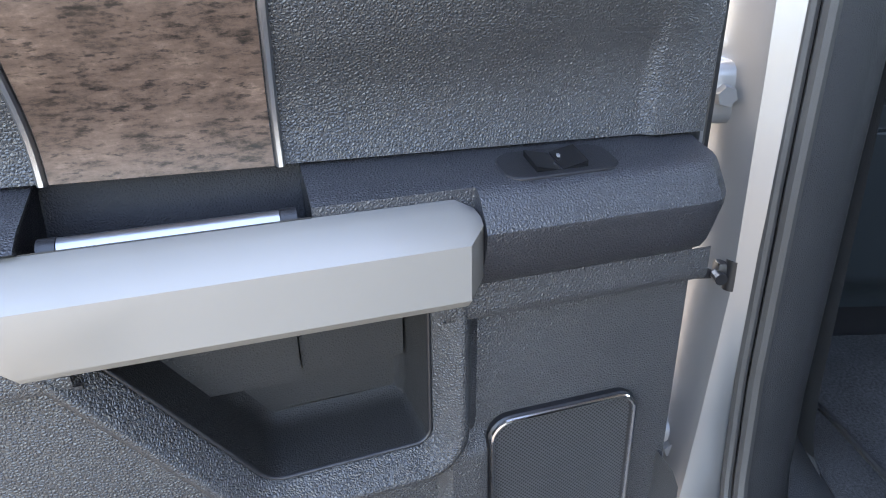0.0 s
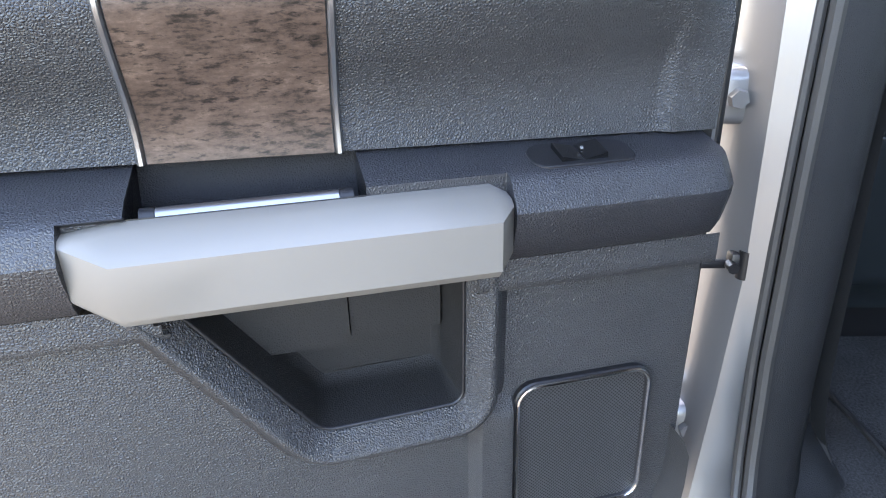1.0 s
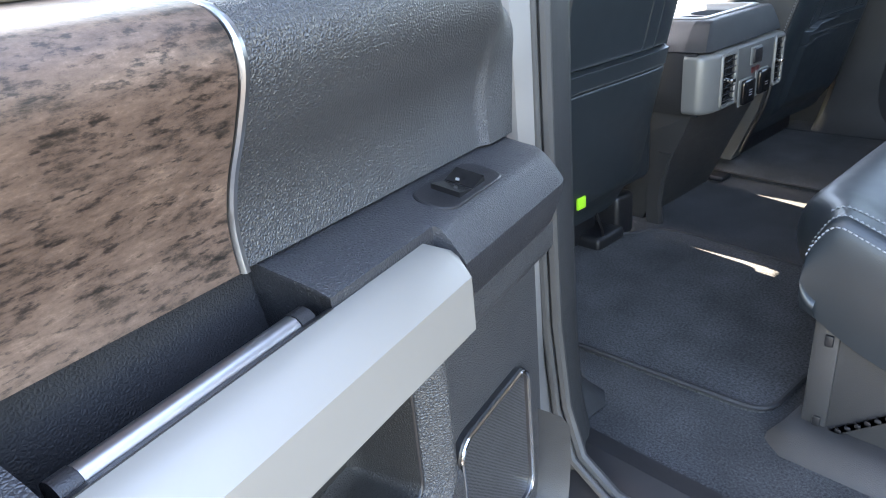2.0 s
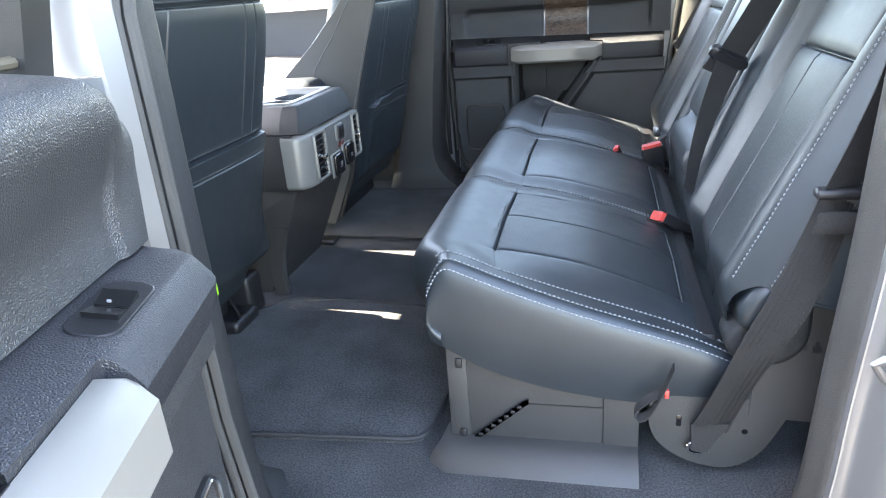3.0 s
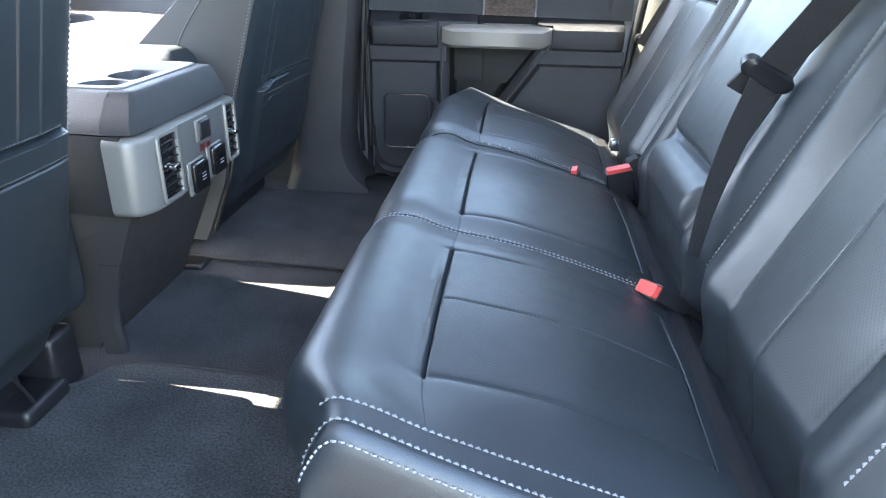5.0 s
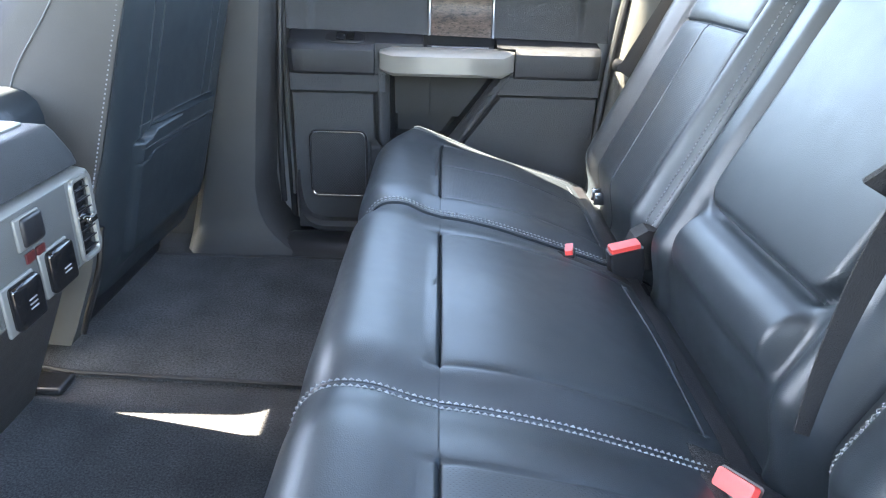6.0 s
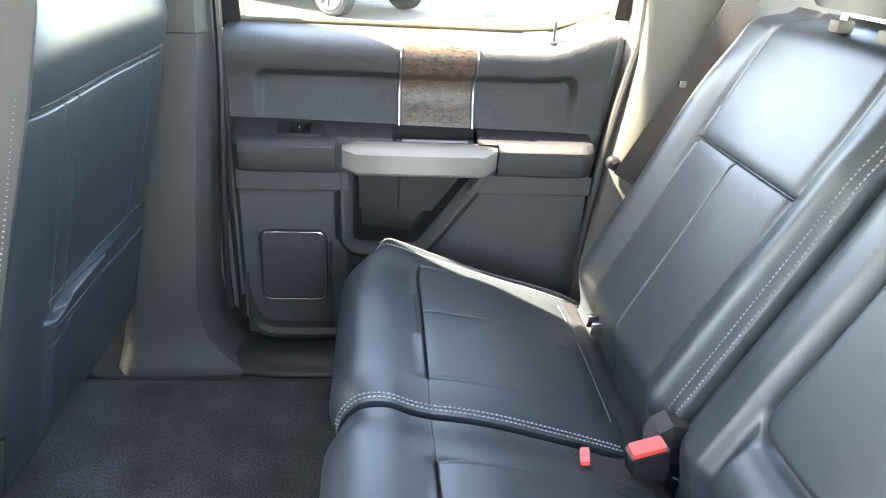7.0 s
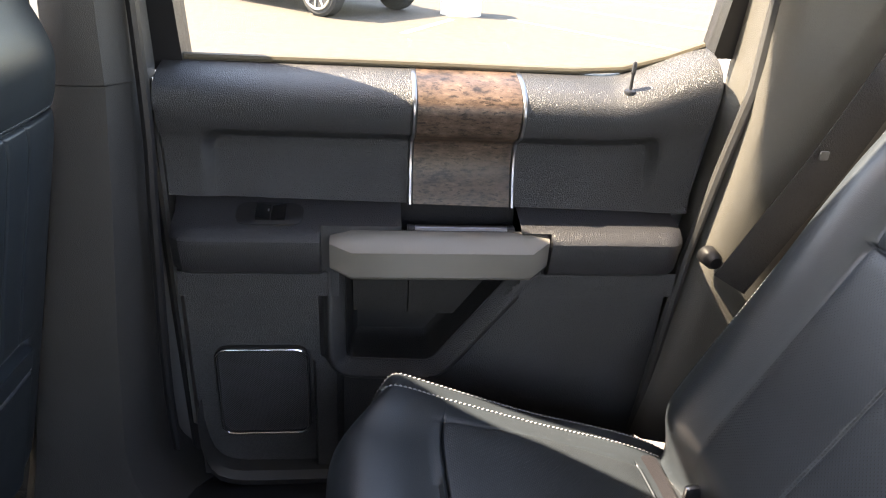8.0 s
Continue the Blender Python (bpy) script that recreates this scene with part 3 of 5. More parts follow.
    card = ((-0.133, 0.299), (-0.056, 0.299), (0.004, 0.384 + AZ), (-0.133, 0.384 + AZ))
    part("pocket_shelf", soften(loft([[P(x, w, z) for x, z in ((-0.214, 0.303), (-0.1345, 0.303), (-0.1345, 0.384 + AZ), (-0.216, 0.384 + AZ))] for w in (-0.083, -0.066)]), 0.001, 1, 30), POCKET, door)
    part("pocket_card", soften(loft([[P(x, w, z) for x, z in card] for w in (-0.083, -0.062)]), 0.001, 1, 30), POCKET, door)

    # kick lip below the loudspeaker
    lip = spline([(-0.437, 0.16), (-0.436, 0.11), (-0.424, 0.062), (-0.395, 0.043), (-0.34, 0.040), (-0.20, 0.040), (0.0, 0.042), (0.20, 0.05)], 40)
    part("kick_lip", loft([[P(q[0], w, q[1] + dz) for w, dz in ((-0.03, 0.014), (0.000, 0.012), (0.010, 0.002), (0.008, -0.010), (-0.03, -0.014))] for q in lip]), PLASTIC, door, "raised kick trim along the foot of the door")
    # loudspeaker
    def square(d, r):
        return rounded(SX - 0.4125 + d, SX - 0.2765 - d, SZ + 0.108 + d, SZ + 0.268 - d, r)

    fr = bmesh.new()
    rows = [[fr.verts.new(P(x, w, z)) for x, z in square(d, r)] for d, r, w in ((0.0, 0.020, -0.028), (0.0, 0.020, -0.0205), (0.002, 0.018, -0.0185), (0.0045, 0.0165, -0.0185), (0.006, 0.015, -0.0225))]
    for r0, r1 in zip(rows, rows[1:]):
        for i in range(len(r0)):
            fr.faces.new((r0[i], r0[(i + 1) % len(r0)], r1[(i + 1) % len(r0)], r1[i]))
    spk = part("speaker_frame", fr, DARKPLASTIC, door, "speaker surround with a bright rim")
    rim = [(x, z) for x, z in square(0.0032, 0.017)]
    part("speaker_rim", tube([P(x, -0.0182, z) for x, z in rim + rim[:1]], 0.0021 if side < 0 else 0.0016, 8), CHROME, spk, "chrome rim")
    gb = bmesh.new()
    gb.faces.new([gb.verts.new(P(x, -0.0215, z)) for x, z in square(0.0059, 0.015)])
    part("speaker_grille", gb, GRILLE, spk, "black perforated speaker grille")

    # window switch
    def top(x, w, up):
        sw_, sz = seam(x)
        return P(x, w, 0.4572 + AZ + (sz - 0.4572 - AZ) * max(0.0, (-0.009 - w) / (-0.009 - sw_)) ** 1.25 + up)

    pl = rounded(-0.366, -0.279, -0.047, -0.010, 0.014)
    ring = [loop for loop in ([top(x, w, -0.002) for x, w in pl], [top(x, w, 0.0012) for x, w in pl], [top(-0.3225 + (x + 0.3225) * 0.975, -0.0285 + (w + 0.0285) * 0.95, 0.0019) for x, w in pl])]
    sw = part("window_switch", loft(ring), DARKPLASTIC, door, "gloss black window switch plate", 25)
    for x0, x1, h0, h1 in ((-0.3205, -0.302, 0.0005, 0.0045), (-0.340, -0.3215, 0.0050, 0.0010)):
        co = [(x0, -0.040, h0), (x1, -0.040, h1), (x1, -0.016, h1), (x0, -0.016, h0)]
        wd = loft([[top(x, w, -0.001) for x, w, _ in co], [top(x, w, h + 0.0015) for x, w, h in co]])
        part("rocker", soften(wd, 0.0008, 2, 30), PIANO, sw, "black window rocker")
    mk = ((-0.3250, -0.0315), (-0.3232, -0.0315), (-0.3232, -0.0290), (-0.3250, -0.0290))
    part("switch_mark", loft([[top(x, w, 0.004) for x, w in mk], [top(x, w, 0.0056) for x, w in mk]]), WHITEMARK, sw, "pale window symbol")

    # lock pin
    lx, lw, lz = (0.147, -0.056, 0.645) if side > 0 else (0.147, -0.068, 0.650 + DZ)
    pin = part("lock_pin", tube([P(lx, lw, lz - 0.004), P(lx, lw, lz + 0.022), P(lx, lw, lz + 0.0225), P(lx, lw, lz + 0.037), P(lx, lw, lz + 0.039)], [0.0022, 0.0022, 0.0032, 0.0030, 0.0015], 8), DARKPLASTIC, door, "black lock pin")
    part("pin_collar", tube([P(lx, lw, lz - 0.006), P(lx, lw, lz + 0.001), P(lx, lw, lz + 0.003)], [0.009, 0.008, 0.004], 12), DARKPLASTIC, pin)

    # painted shell, seals and window frame
    shell = [(-0.485, 0.02), (-0.487, 0.625 + DZ), (0.275, 0.63 + DZ), (0.285, 0.66 + DZ), (0.30, 0.65 + DZ), (0.29, 0.40), (0.265, 0.20), (0.22, 0.0), (0.17, -0.06), (-0.40, -0.06)]
    sh = loft([[P(x, -0.094, z) for x, z in shell], [P(x, -0.13, z) for x, z in shell], [P(x * 1.01, -0.17, z) for x, z in shell], [P(x * 0.99, -0.196, z) for x, z in shell]])
    part("shell", soften(sh, 0.006, 2, 30), PAINT, door, "silver painted door shell")
    part("carrier", loft([[P(x, w, z) for x, z in ((-0.450, 0.03), (-0.455, 0.468), (-0.455, 0.63 + DZ), (0.255, 0.65 + DZ), (0.245, 0.386), (0.235, 0.05))] for w in (-0.088, -0.093)]), PLASTIC, door)
    part("door_seal", tube([P(-0.466, -0.072, 0.02), P(-0.470, -0.072, 0.3), P(-0.471, -0.072, 0.64 + DZ)], 0.008, 8), DARKPLASTIC, door, "black rubber door seal")
    part("shell_edge", soften(loft([[P(x, w, z) for x, w in ((-0.463, -0.090), (-0.4635, -0.058), (-0.4572, -0.054), (-0.4568, -0.090))] for z in (0.10 if side > 0 else 0.40, 0.64 + DZ)]), 0.001, 1, 30), PAINT, door)
    LEAN = 0.22
    def WF(x, z, d):
        return P(x, -0.118 - d + (z - 0.66) * LEAN, z + DZ)
    wf = []
    for x0, x1, z0, z1 in ((-0.475, -0.430, 0.64, 1.13), (0.272, 0.330, 0.69, 1.13), (-0.475, 0.33, 1.10, 1.16)):
        wf.append(loft([[WF(x, z, -0.022) for x, z in ((x0, z0), (x1, z0), (x1, z1), (x0, z1))], [WF(x, z, 0.03) for x, z in ((x0, z0), (x1, z0), (x1, z1), (x0, z1))]]))
    part("window_frame", soften(join(*wf), 0.004, 2, 40), DARKPLASTIC, door, "black upper window frame")
    gl = bmesh.new()
    gl.faces.new([gl.verts.new(WF(x, z, 0.01)) for x, z in ((-0.44, 0.62), (0.28, 0.62), (0.30, 1.12), (-0.44, 1.12))])
    part("window_pane", gl, TINTED, door, "clear side window glass")
    part("belt_seal", tube([P(-0.440, -0.106, 0.658 + DZ), P(-0.2, -0.106, 0.659 + DZ), P(0.08, -0.106, 0.659 + DZ), P(0.15, -0.106, 0.664 + DZ), P(0.21, -0.106, 0.681 + DZ), P(0.26, -0.106, 0.700 + DZ)], 0.005, 8), LITBELT, door, "window belt seal, tan as if lit")
    return door


GRILLE = mat("speaker_mesh", (0.075, 0.075, 0.078), 0.40, 0.0, 0.9, 370, 0.1, spots=0.36, kind="dots_xz")
# Tan for a black seal: its lit look is in the colour.
LITBELT = mat("lit_belt_strip", (0.10, 0.085, 0.06), 0.45)
make_door(1)
near_door = make_door(-1)
near_door.matrix_basis = near_door.matrix_basis @ Matrix.Rotation(radians(-74.3), 4, "Z")


# ---- rear bench ----
bench = thing("rear_bench", "black leather rear bench with grey double stitching", "car seat", (0.05, 0.47, 0.0))
NOSE = [tuple(v) for v in spline([(-0.165, 0.186), (-0.200, 0.188), (-0.226, 0.208), (-0.238, 0.242), (-0.232, 0.278), (-0.208, 0.304), (-0.170, 0.306), (-0.130, 0.293), (-0.107, 0.287)], 30)]
DENSE = [-0.0045, -0.003, -0.002, -0.0012, -0.0005, 0.0005, 0.0012, 0.002, 0.003, 0.0045]
SEATX = sorted([x for x in [-0.101 + 0.0053 * k for k in range(65)] if abs(x - 0.160) > 0.005] + [-0.107 + d for d in DENSE if d > 0] + [0.160 + d for d in DENSE])
NOSE[-1:] = [(-0.107 + d, 0.2870 - 0.2 * d) for d in DENSE if d < 0]
CUSHION = NOSE + [(x, 0.2855 - 0.10 * (x + 0.1) - 0.75 * max(0.0, x + 0.1) ** 2) for x in SEATX]
VALLEY = 0.265                              # the seam between the two places of the wide cushion
UNDER = [(-0.26, 0.205), (-0.19, 0.188), (-0.12, 0.150), (-0.05, 0.126), (0.03, 0.110), (0.12, 0.104), (0.24, 0.112)]


def cushion_point(k, y, f, seats, y0, y1, o0, o1):
    """A point of a cushion: k along its profile, y across it, f down its open end."""
    x, z = CUSHION[k]
    back = step(-0.12, 0.20, x)
    up = step(0.17, 0.30, z)
    xx, yy, zz = x, y, z
    for d, o in ((y - y0, o0), (y1 - y, o1)):
        e = 1 - step(0.0, 0.105 if o else 0.07, d)
        if not o:
            zz -= up * (0.008 + 0.022 * back) * e ** 1.3
            xx += 0.014 * (1 - step(0.0, 0.05, d)) * (1 - step(-0.20, -0.12, x))
        else:
            xx += 0.050 * (1 - step(0.0, 0.13, d)) ** 1.5 * (1 - step(-0.20, -0.05, x))
            zz += (0.316 - 0.405 * (xx + 0.163) - zz) * e ** 1.3 * step(-0.232, -0.195, x) * up
    for i, (c, hw) in enumerate(seats):
        if i:
            m = VALLEY
            zz -= up * (0.010 + 0.012 * back) * (1 - step(0.0, 0.075, abs(y - m))) ** 1.3
            zz += groove(y - m, 0.0016, 0.004) * up
        e = abs(y - c)
        ins = 1 - step(hw - 0.004, hw + 0.008, e)
        zz += (groove(x + 0.107, 0.0016, 0.006) + groove(x + 0.107, 0.012, 0.002) + groove(x - 0.160, 0.0011, 0.004) + groove(x - 0.160, 0.012, 0.0015)) * ins
        if -0.112 < x < 0.164:
            zz += groove(e - hw, 0.004, 0.0014) + 0.007 * (1 - step(0.0, hw + 0.03, e))
            if x > -0.103 and not 0.3 < c < 0.6:
                zz += groove(y - c, 0.0018, 0.0024)
            zz += 0.0010 * math.sin(x * 40 + c * 7) * ins
    if f:
        b = curve(UNDER, xx)
        s = 1 if y >= y1 - 1e-6 else -1
        if k > 5:                               # the turned-under nose stays above the end wall's foot
            zz = zz - f * max(0.0, zz - b)
        yy = y + s * 0.012 * math.sin(math.pi * min(1.0, f * 0.92) ** 0.6)
    for d, o in ((y - y0, o0), (y1 - y, o1)):
        b = curve(UNDER, xx)
        if o and zz < b:
            zz += (b - zz) * (1 - step(0.0, 0.08, d))
    zz += 0.0014 * noise.noise(Vector((xx * 8, yy * 8, 1.7)))
    return Vector((xx, yy, zz))


def make_cushion(seats, y0, y1, o0, o1, label):
    cfg = (seats, y0, y1, o0, o1)
    ny, SD = int((y1 - y0) / 0.0055), 14
    marks = [c for c, hw in seats] + [VALLEY] * (len(seats) - 1) + [c + q for c, hw in seats for q in (-hw, hw) if y0 + 0.006 < c + q < y1 - 0.006]
    ys = [y for y in [y0 + (y1 - y0) * k / ny for k in range(ny + 1)] if all(abs(y - m) > 0.005 for m in marks)]
    cols = [(y, 0) for y in sorted(ys + [m + d for m in marks for d in DENSE])]
    if o0:
        cols = [(y0, f / SD) for f in range(SD, 0, -1)] + cols
    else:
        cols = [(y0 + 0.0, -1)] + cols
    cols = cols + ([(y1, f / SD) for f in range(1, SD + 1)] if o1 else [(y1, -1)])
    bm = bmesh.new()
    rows = []
    for k in range(len(CUSHION)):
        row = []
        for y, f in cols:
            p = cushion_point(k, y, max(f, 0), *cfg)
            if f < 0:
                p.z -= 0.10
            row.append(bm.verts.new(p))
        rows.append(row)
    for n, (a, b) in enumerate(zip(rows, rows[1:])):
        for j in range(len(a) - 1):
            if n > 5 or (cols[j][1] <= 0 and cols[j + 1][1] <= 0):
                bm.faces.new((a[j], a[j + 1], b[j + 1], b[j]))
    perf = bm.copy()
    for f in list(perf.faces):
        c = f.calc_center_median()
        if not (any(abs(c.y - q) < hw - 0.005 for q, hw in seats if not 0.3 < q < 0.6) and -0.101 < c.x < 0.156 and c.z > 0.2 and min(c.y - y0, y1 - c.y) > 0.03):
            perf.faces.remove(f)
    bmesh.ops.delete(perf, geom=[v for v in perf.verts if not v.link_faces], context="VERTS")
    ob = part("cushion", bm, LEATHER, bench, label, 60)
    bmesh.ops.translate(perf, verts=perf.verts, vec=(0, 0, 0.0004))
    part("seat_insert", perf, PERF, ob, "finely perforated leather insert", 60)

    def row(y, f, k0, k1, name="stitching"):
        pts = [cushion_point(k, y, f, *cfg) for k in range(k0, k1)]
        ns = []
        for k in range(k0, k1):
            a, b = cushion_point(max(k - 1, 0), y, f, *cfg), cushion_point(min(k + 1, len(CUSHION) - 1), y, f, *cfg)
            t = (b - a).normalized()
            s = Vector((0, 1, 0)) if not f else Vector((0, 0.35, 0.94 if y < 0.3 else -0.94))
            n = t.cross(s)
            if f:
                n = Vector((0, -1 if y < 0.3 else 1, 0.5))
            elif n.z < 0 and n.x > 0:
                n = -n
            ns.append(n)
        part(name, stitches([p + n.normalized() * 0.0011 for p, n in zip(pts, ns)], ns), THREAD, ob, "pale grey stitching")

    # Dark patch laid on the cushion in place of the dark hole round the buckles.
    def sleeve(x0, x1, ya, yb):
        ks = [k for k in range(len(CUSHION)) if x0 <= CUSHION[k][0] <= x1 and k > 25]
        m = grid(lambda u, v: cushion_point(ks[round(u * (len(ks) - 1))], ya + (yb - ya) * v, 0, *cfg) + Vector((0, 0, 0.0018 * min(1.0, 8 * min(u, 1 - u), 8 * min(v, 1 - v)))), len(ks), 14)
        part("buckle_gap_patch", m, WEB, ob, "dark patch for the gap round the buckles", 60)

    if len(seats) > 1:
        sleeve(0.128, 0.222, VALLEY - 0.052, VALLEY + 0.030)
        sleeve(0.070, 0.222, 0.668, 0.722)
    K = len(CUSHION) - 4
    if o0:
        row(y0 + 0.030, 0, 17, K)
        row(y0 + 0.006, 0, 13, K)
        row(y0, 0.07, 13, K)
    if o1:
        row(y1 - 0.026, 0, 17, K)
        row(y1 - 0.002, 0.0, 13, K)
    for i in range(1, len(seats)):
        m = VALLEY
        row(m - 0.0044, 0, 9, K - 8)
        row(m + 0.0044, 0, 9, K - 8)
    if not o0:
        row(y0 + 0.007, 0, 9, K - 10)
        row(y0 + 0.014, 0, 12, K - 10)
    return ob


part("cushion_pan", box(-0.06, 0.20, -0.180, 1.150, 0.145, 0.20, 0.01), DARKPLASTIC, bench)
make_cushion(((0.042, 0.139), (0.485, 0.165)), -0.205, 0.726, True, False, "two-place leather cushion")
make_cushion(((0.962, 0.158),), 0.738, 1.185, False, True, "single leather cushion")


def back_point(y, h, off):
    """A point of the bench back: h metres up along it, off metres out of its plane."""
    L = math.hypot(0.46, 1.0)
    ux, uz = 0.46 / L, 1 / L
    return Vector((0.206 + ux * h - uz * off, y, 0.262 + uz * h + ux * off))


HT = 0.545                                  # length of the back
BN = Vector((-1.0, 0, 0.46)).normalized()   # the way it faces


def back_surface(y, h, f, y0, y1, c, style):
    d = min(y - y0, y1 - y)
    narrow = (0.030 if c < 0.4 else 0.010) * step(0.40, 0.56, h) * (1 if style == "side" else 0)
    yy = c + (y - c) * (1 - narrow / max(0.01, (y1 - y0) / 2))
    off = -0.024 * (1 - step(0.0, 0.045, d)) ** 1.4
    off -= 0.055 * step(HT - 0.06, HT + 0.012, h) ** 2
    if h < 0.02:
        off -= 0.05 * (1 - step(-0.075, 0.02, h))
    e = abs(y - c)
    if style == "side":
        hw = (0.108 if c < 0.4 else 0.128) + 0.014 * step(0.1, 0.45, h)
        hs = 0.303 if c < 0.4 else 0.318
        off += 0.018 * step(hw - 0.005, hw + 0.05, e) * (1 - step(hw + 0.05, hw + 0.115, e)) * (1 - step(0.36, 0.5, h))
        off += groove(e - hw, 0.006, 0.005) * step(0.0, 0.03, h) * (0.4 + 0.6 * step(0.2, hs, h))
        off += (groove(h - hs, 0.0018, 0.006) + groove(h - hs, 0.010, 0.003)) * (1 - step(hw - 0.004, hw + 0.004, e))
        if h < hs:
            off += groove(y - c - 0.002, 0.0018, 0.003)
        off += 0.007 * (1 - min(1, e / hw) ** 2)
    else:
        hw = 0.150
        dx, dh = max(0.0, e - (hw - 0.035)), max(0.0, 0.135 - h)
        rr = math.hypot(dx, dh)
        off += 0.012 * (1 - step(0.030, 0.040, rr))
        if h > 0.085:
            off += groove(rr - 0.036, 0.006, 0.012)
        roll = (1 - step(hw - 0.02, hw + 0.005, e)) * step(0.0, 0.02, h) * (1 - step(0.075, 0.096, h))
        off += 0.022 * roll * math.sin(math.pi * min(1, max(0, h / 0.096)))
        off += 0.012 * step(hw + 0.005, hw + 0.03, e) * (1 - step(hw + 0.05, hw + 0.09, e))
    off += 0.0014 * noise.noise(Vector((yy * 9, h * 9, 4.2)))
    if f:
        s = 1 if y >= y1 - 1e-6 else -1
        return back_point(yy + s * 0.012 * math.sin(math.pi * f * 0.8), h, off - 0.10 * f)
    return back_point(yy, h, off)


def make_back(y0, y1, c, style, label):
    cfg = (y0, y1, c, style)
    ny, nh, SD = int((y1 - y0) / 0.0045), 150, 8
    hs = 0.303 if c < 0.4 else 0.318
    cols = [(y0, f / SD) for f in range(SD, 0, -1)] + [(y, 0) for y in sorted([y for y in [y0 + (y1 - y0) * k / ny for k in range(ny + 1)] if abs(y - c - 0.002) > 0.005] + [c + 0.002 + d for d in DENSE])] + [(y1, f / SD) for f in range(1, SD + 1)]
    levels = sorted([h for h in [-0.075 + (HT + 0.075) * k / nh for k in range(nh + 1)] if abs(h - hs) > 0.005] + [hs + d for d in DENSE]) + [HT + 0.012, HT + 0.014]
    bm = bmesh.new()

    def foot(y, f):
        """The lowest h of a column: the open end of the near backrest stops higher up."""
        if c > 0.1:
            return -1.0
        return 0.040 + 0.020 * f if f else -0.075 + 0.115 * (1 - step(0.006, 0.065, y - y0))

    rows = [[bm.verts.new(back_surface(y, max(h, foot(y, f if y < c else 0)), f, *cfg)) for y, f in cols] for h in levels]
    for a, b in zip(rows, rows[1:]):
        for j in range(len(a) - 1):
            bm.faces.new((a[j], a[j + 1], b[j + 1], b[j]))
    perf = bm.copy()
    if style == "side":
        for f in list(perf.faces):
            p = f.calc_center_median()
            h = (p.z - 0.262) * 1.1
            if not (abs(p.y - c) < (0.112 if c < 0.4 else 0.130) and 0.03 < h < hs - 0.006):
                perf.faces.remove(f)
        bmesh.ops.delete(perf, geom=[v for v in perf.verts if not v.link_faces], context="VERTS")
        bmesh.ops.translate(perf, verts=perf.verts, vec=BN * 0.0006)
    ob = part("backrest", bm, LEATHER, bench, label, 60)
    if style == "side":
        part("back_insert", perf, PERFBACK, ob, "finely perforated leather insert", 60)
    else:
        perf.free()

    def row(y, f, h0, h1, off=0.0008):
        n = BN if not f else Vector((-0.5, -1 if y < c else 1, 0.2)).normalized()
        pts = [back_surface(y, h0 + (h1 - h0) * k / 40, f, *cfg) + n * off for k in range(41)]
        part("stitching", stitches(pts, [n] * 41), THREAD, ob, "pale grey stitching")

    if style == "side":
        if c < 0.4:
            row(y0 + 0.034, 0, 0.026, 0.5)
            row(y0 + 0.003, 0, 0.044, 0.5)
            row(y0, 0.14, 0.044, 0.5)
            row(y1 - 0.020, 0, 0.0, 0.5, 0.0014)
            row(y1 - 0.028, 0, 0.0, 0.5, 0.0014)
        else:
            row(y0 + 0.006, 0, 0.0, 0.5)
            row(y0 + 0.014, 0, 0.0, 0.5)
            row(y1 - 0.004, 0, 0.02, 0.5)
    return ob


nearback = make_back(-0.235, 0.236, -0.020, "side", "leather backrest with perforated middle")
fold = [(-0.010, -0.055), (-0.022, -0.030), (-0.018, -0.014), (0.000, -0.008), (0.026, -0.010), (0.046, -0.020), (0.050, -0.055)]
part("bolster_end", loft([[back_point(y, 0.02 + (h - 0.02) * k, -0.06 + (off + 0.06) * k) for h, off in fold] for y, k in ((-0.170, 1.0), (-0.220, 1.0), (-0.226, 0.97), (-0.230, 0.90), (-0.232, 0.80))]), LEATHER, nearback, "folded leather end of the bolster", 60)
lip = [back_surface(-0.235, 0.040 + 0.020 * k / 10, k / 10, -0.235, 0.236, -0.020, "side") for k in range(11)]
part("bolster_piping", tube(lip, 0.0028, 8), LEATHER, nearback, "rolled leather edge")
make_back(0.240, 0.728, 0.466, "mid", "leather backrest with fold-down armrest")
make_back(0.736, 1.200, 0.947, "side", "leather backrest with perforated middle")
for c in (0.0, 0.90):
    for dy in (-0.048, 0.048):
        part("headrest_collar", box(0.418, 0.442, c + dy - 0.011, c + dy + 0.011, 0.735, 0.752, 0.004), CREAM, bench, "pale headrest collar")
        part("headrest_post", tube([(0.43, c + dy, 0.745), (0.44, c + dy, 0.80)], 0.006), CHROME, bench)
    hr = loft([[(0.452 + 0.05 * math.copysign(abs(math.sin(a)) ** 0.6, math.sin(a)), c + w * math.copysign(abs(math.cos(a)) ** 0.5, math.cos(a)), z) for a in [k * math.tau / 24 for k in range(24)]] for z, w in ((0.765, 0.10), (0.775, 0.125), (0.83, 0.135), (0.90, 0.125), (0.92, 0.09))])
    part("headrest", soften(hr, 0.01, 2, 50), LEATHER, bench)

# under-seat storage box
sb = thing("storage_box", "grey-black plastic under-seat storage box", "storage box", (-0.03, -0.18, 0.0))
part("side_panel", box(-0.152, 0.100, -0.196, -0.180, 0.010, 0.20, 0.002), PLASTIC, sb)
part("front_post", box(-0.170, -0.140, -0.200, -0.170, 0.010, 0.205, 0.003), PLASTIC, sb)
part("rear_post", box(0.052, 0.101, -0.200, -0.180, 0.008, 0.18, 0.002), PLASTIC, sb)
part("front_panel", box(-0.168, -0.152, -0.175, 1.12, 0.01, 0.16, 0.003), PLASTIC, sb)
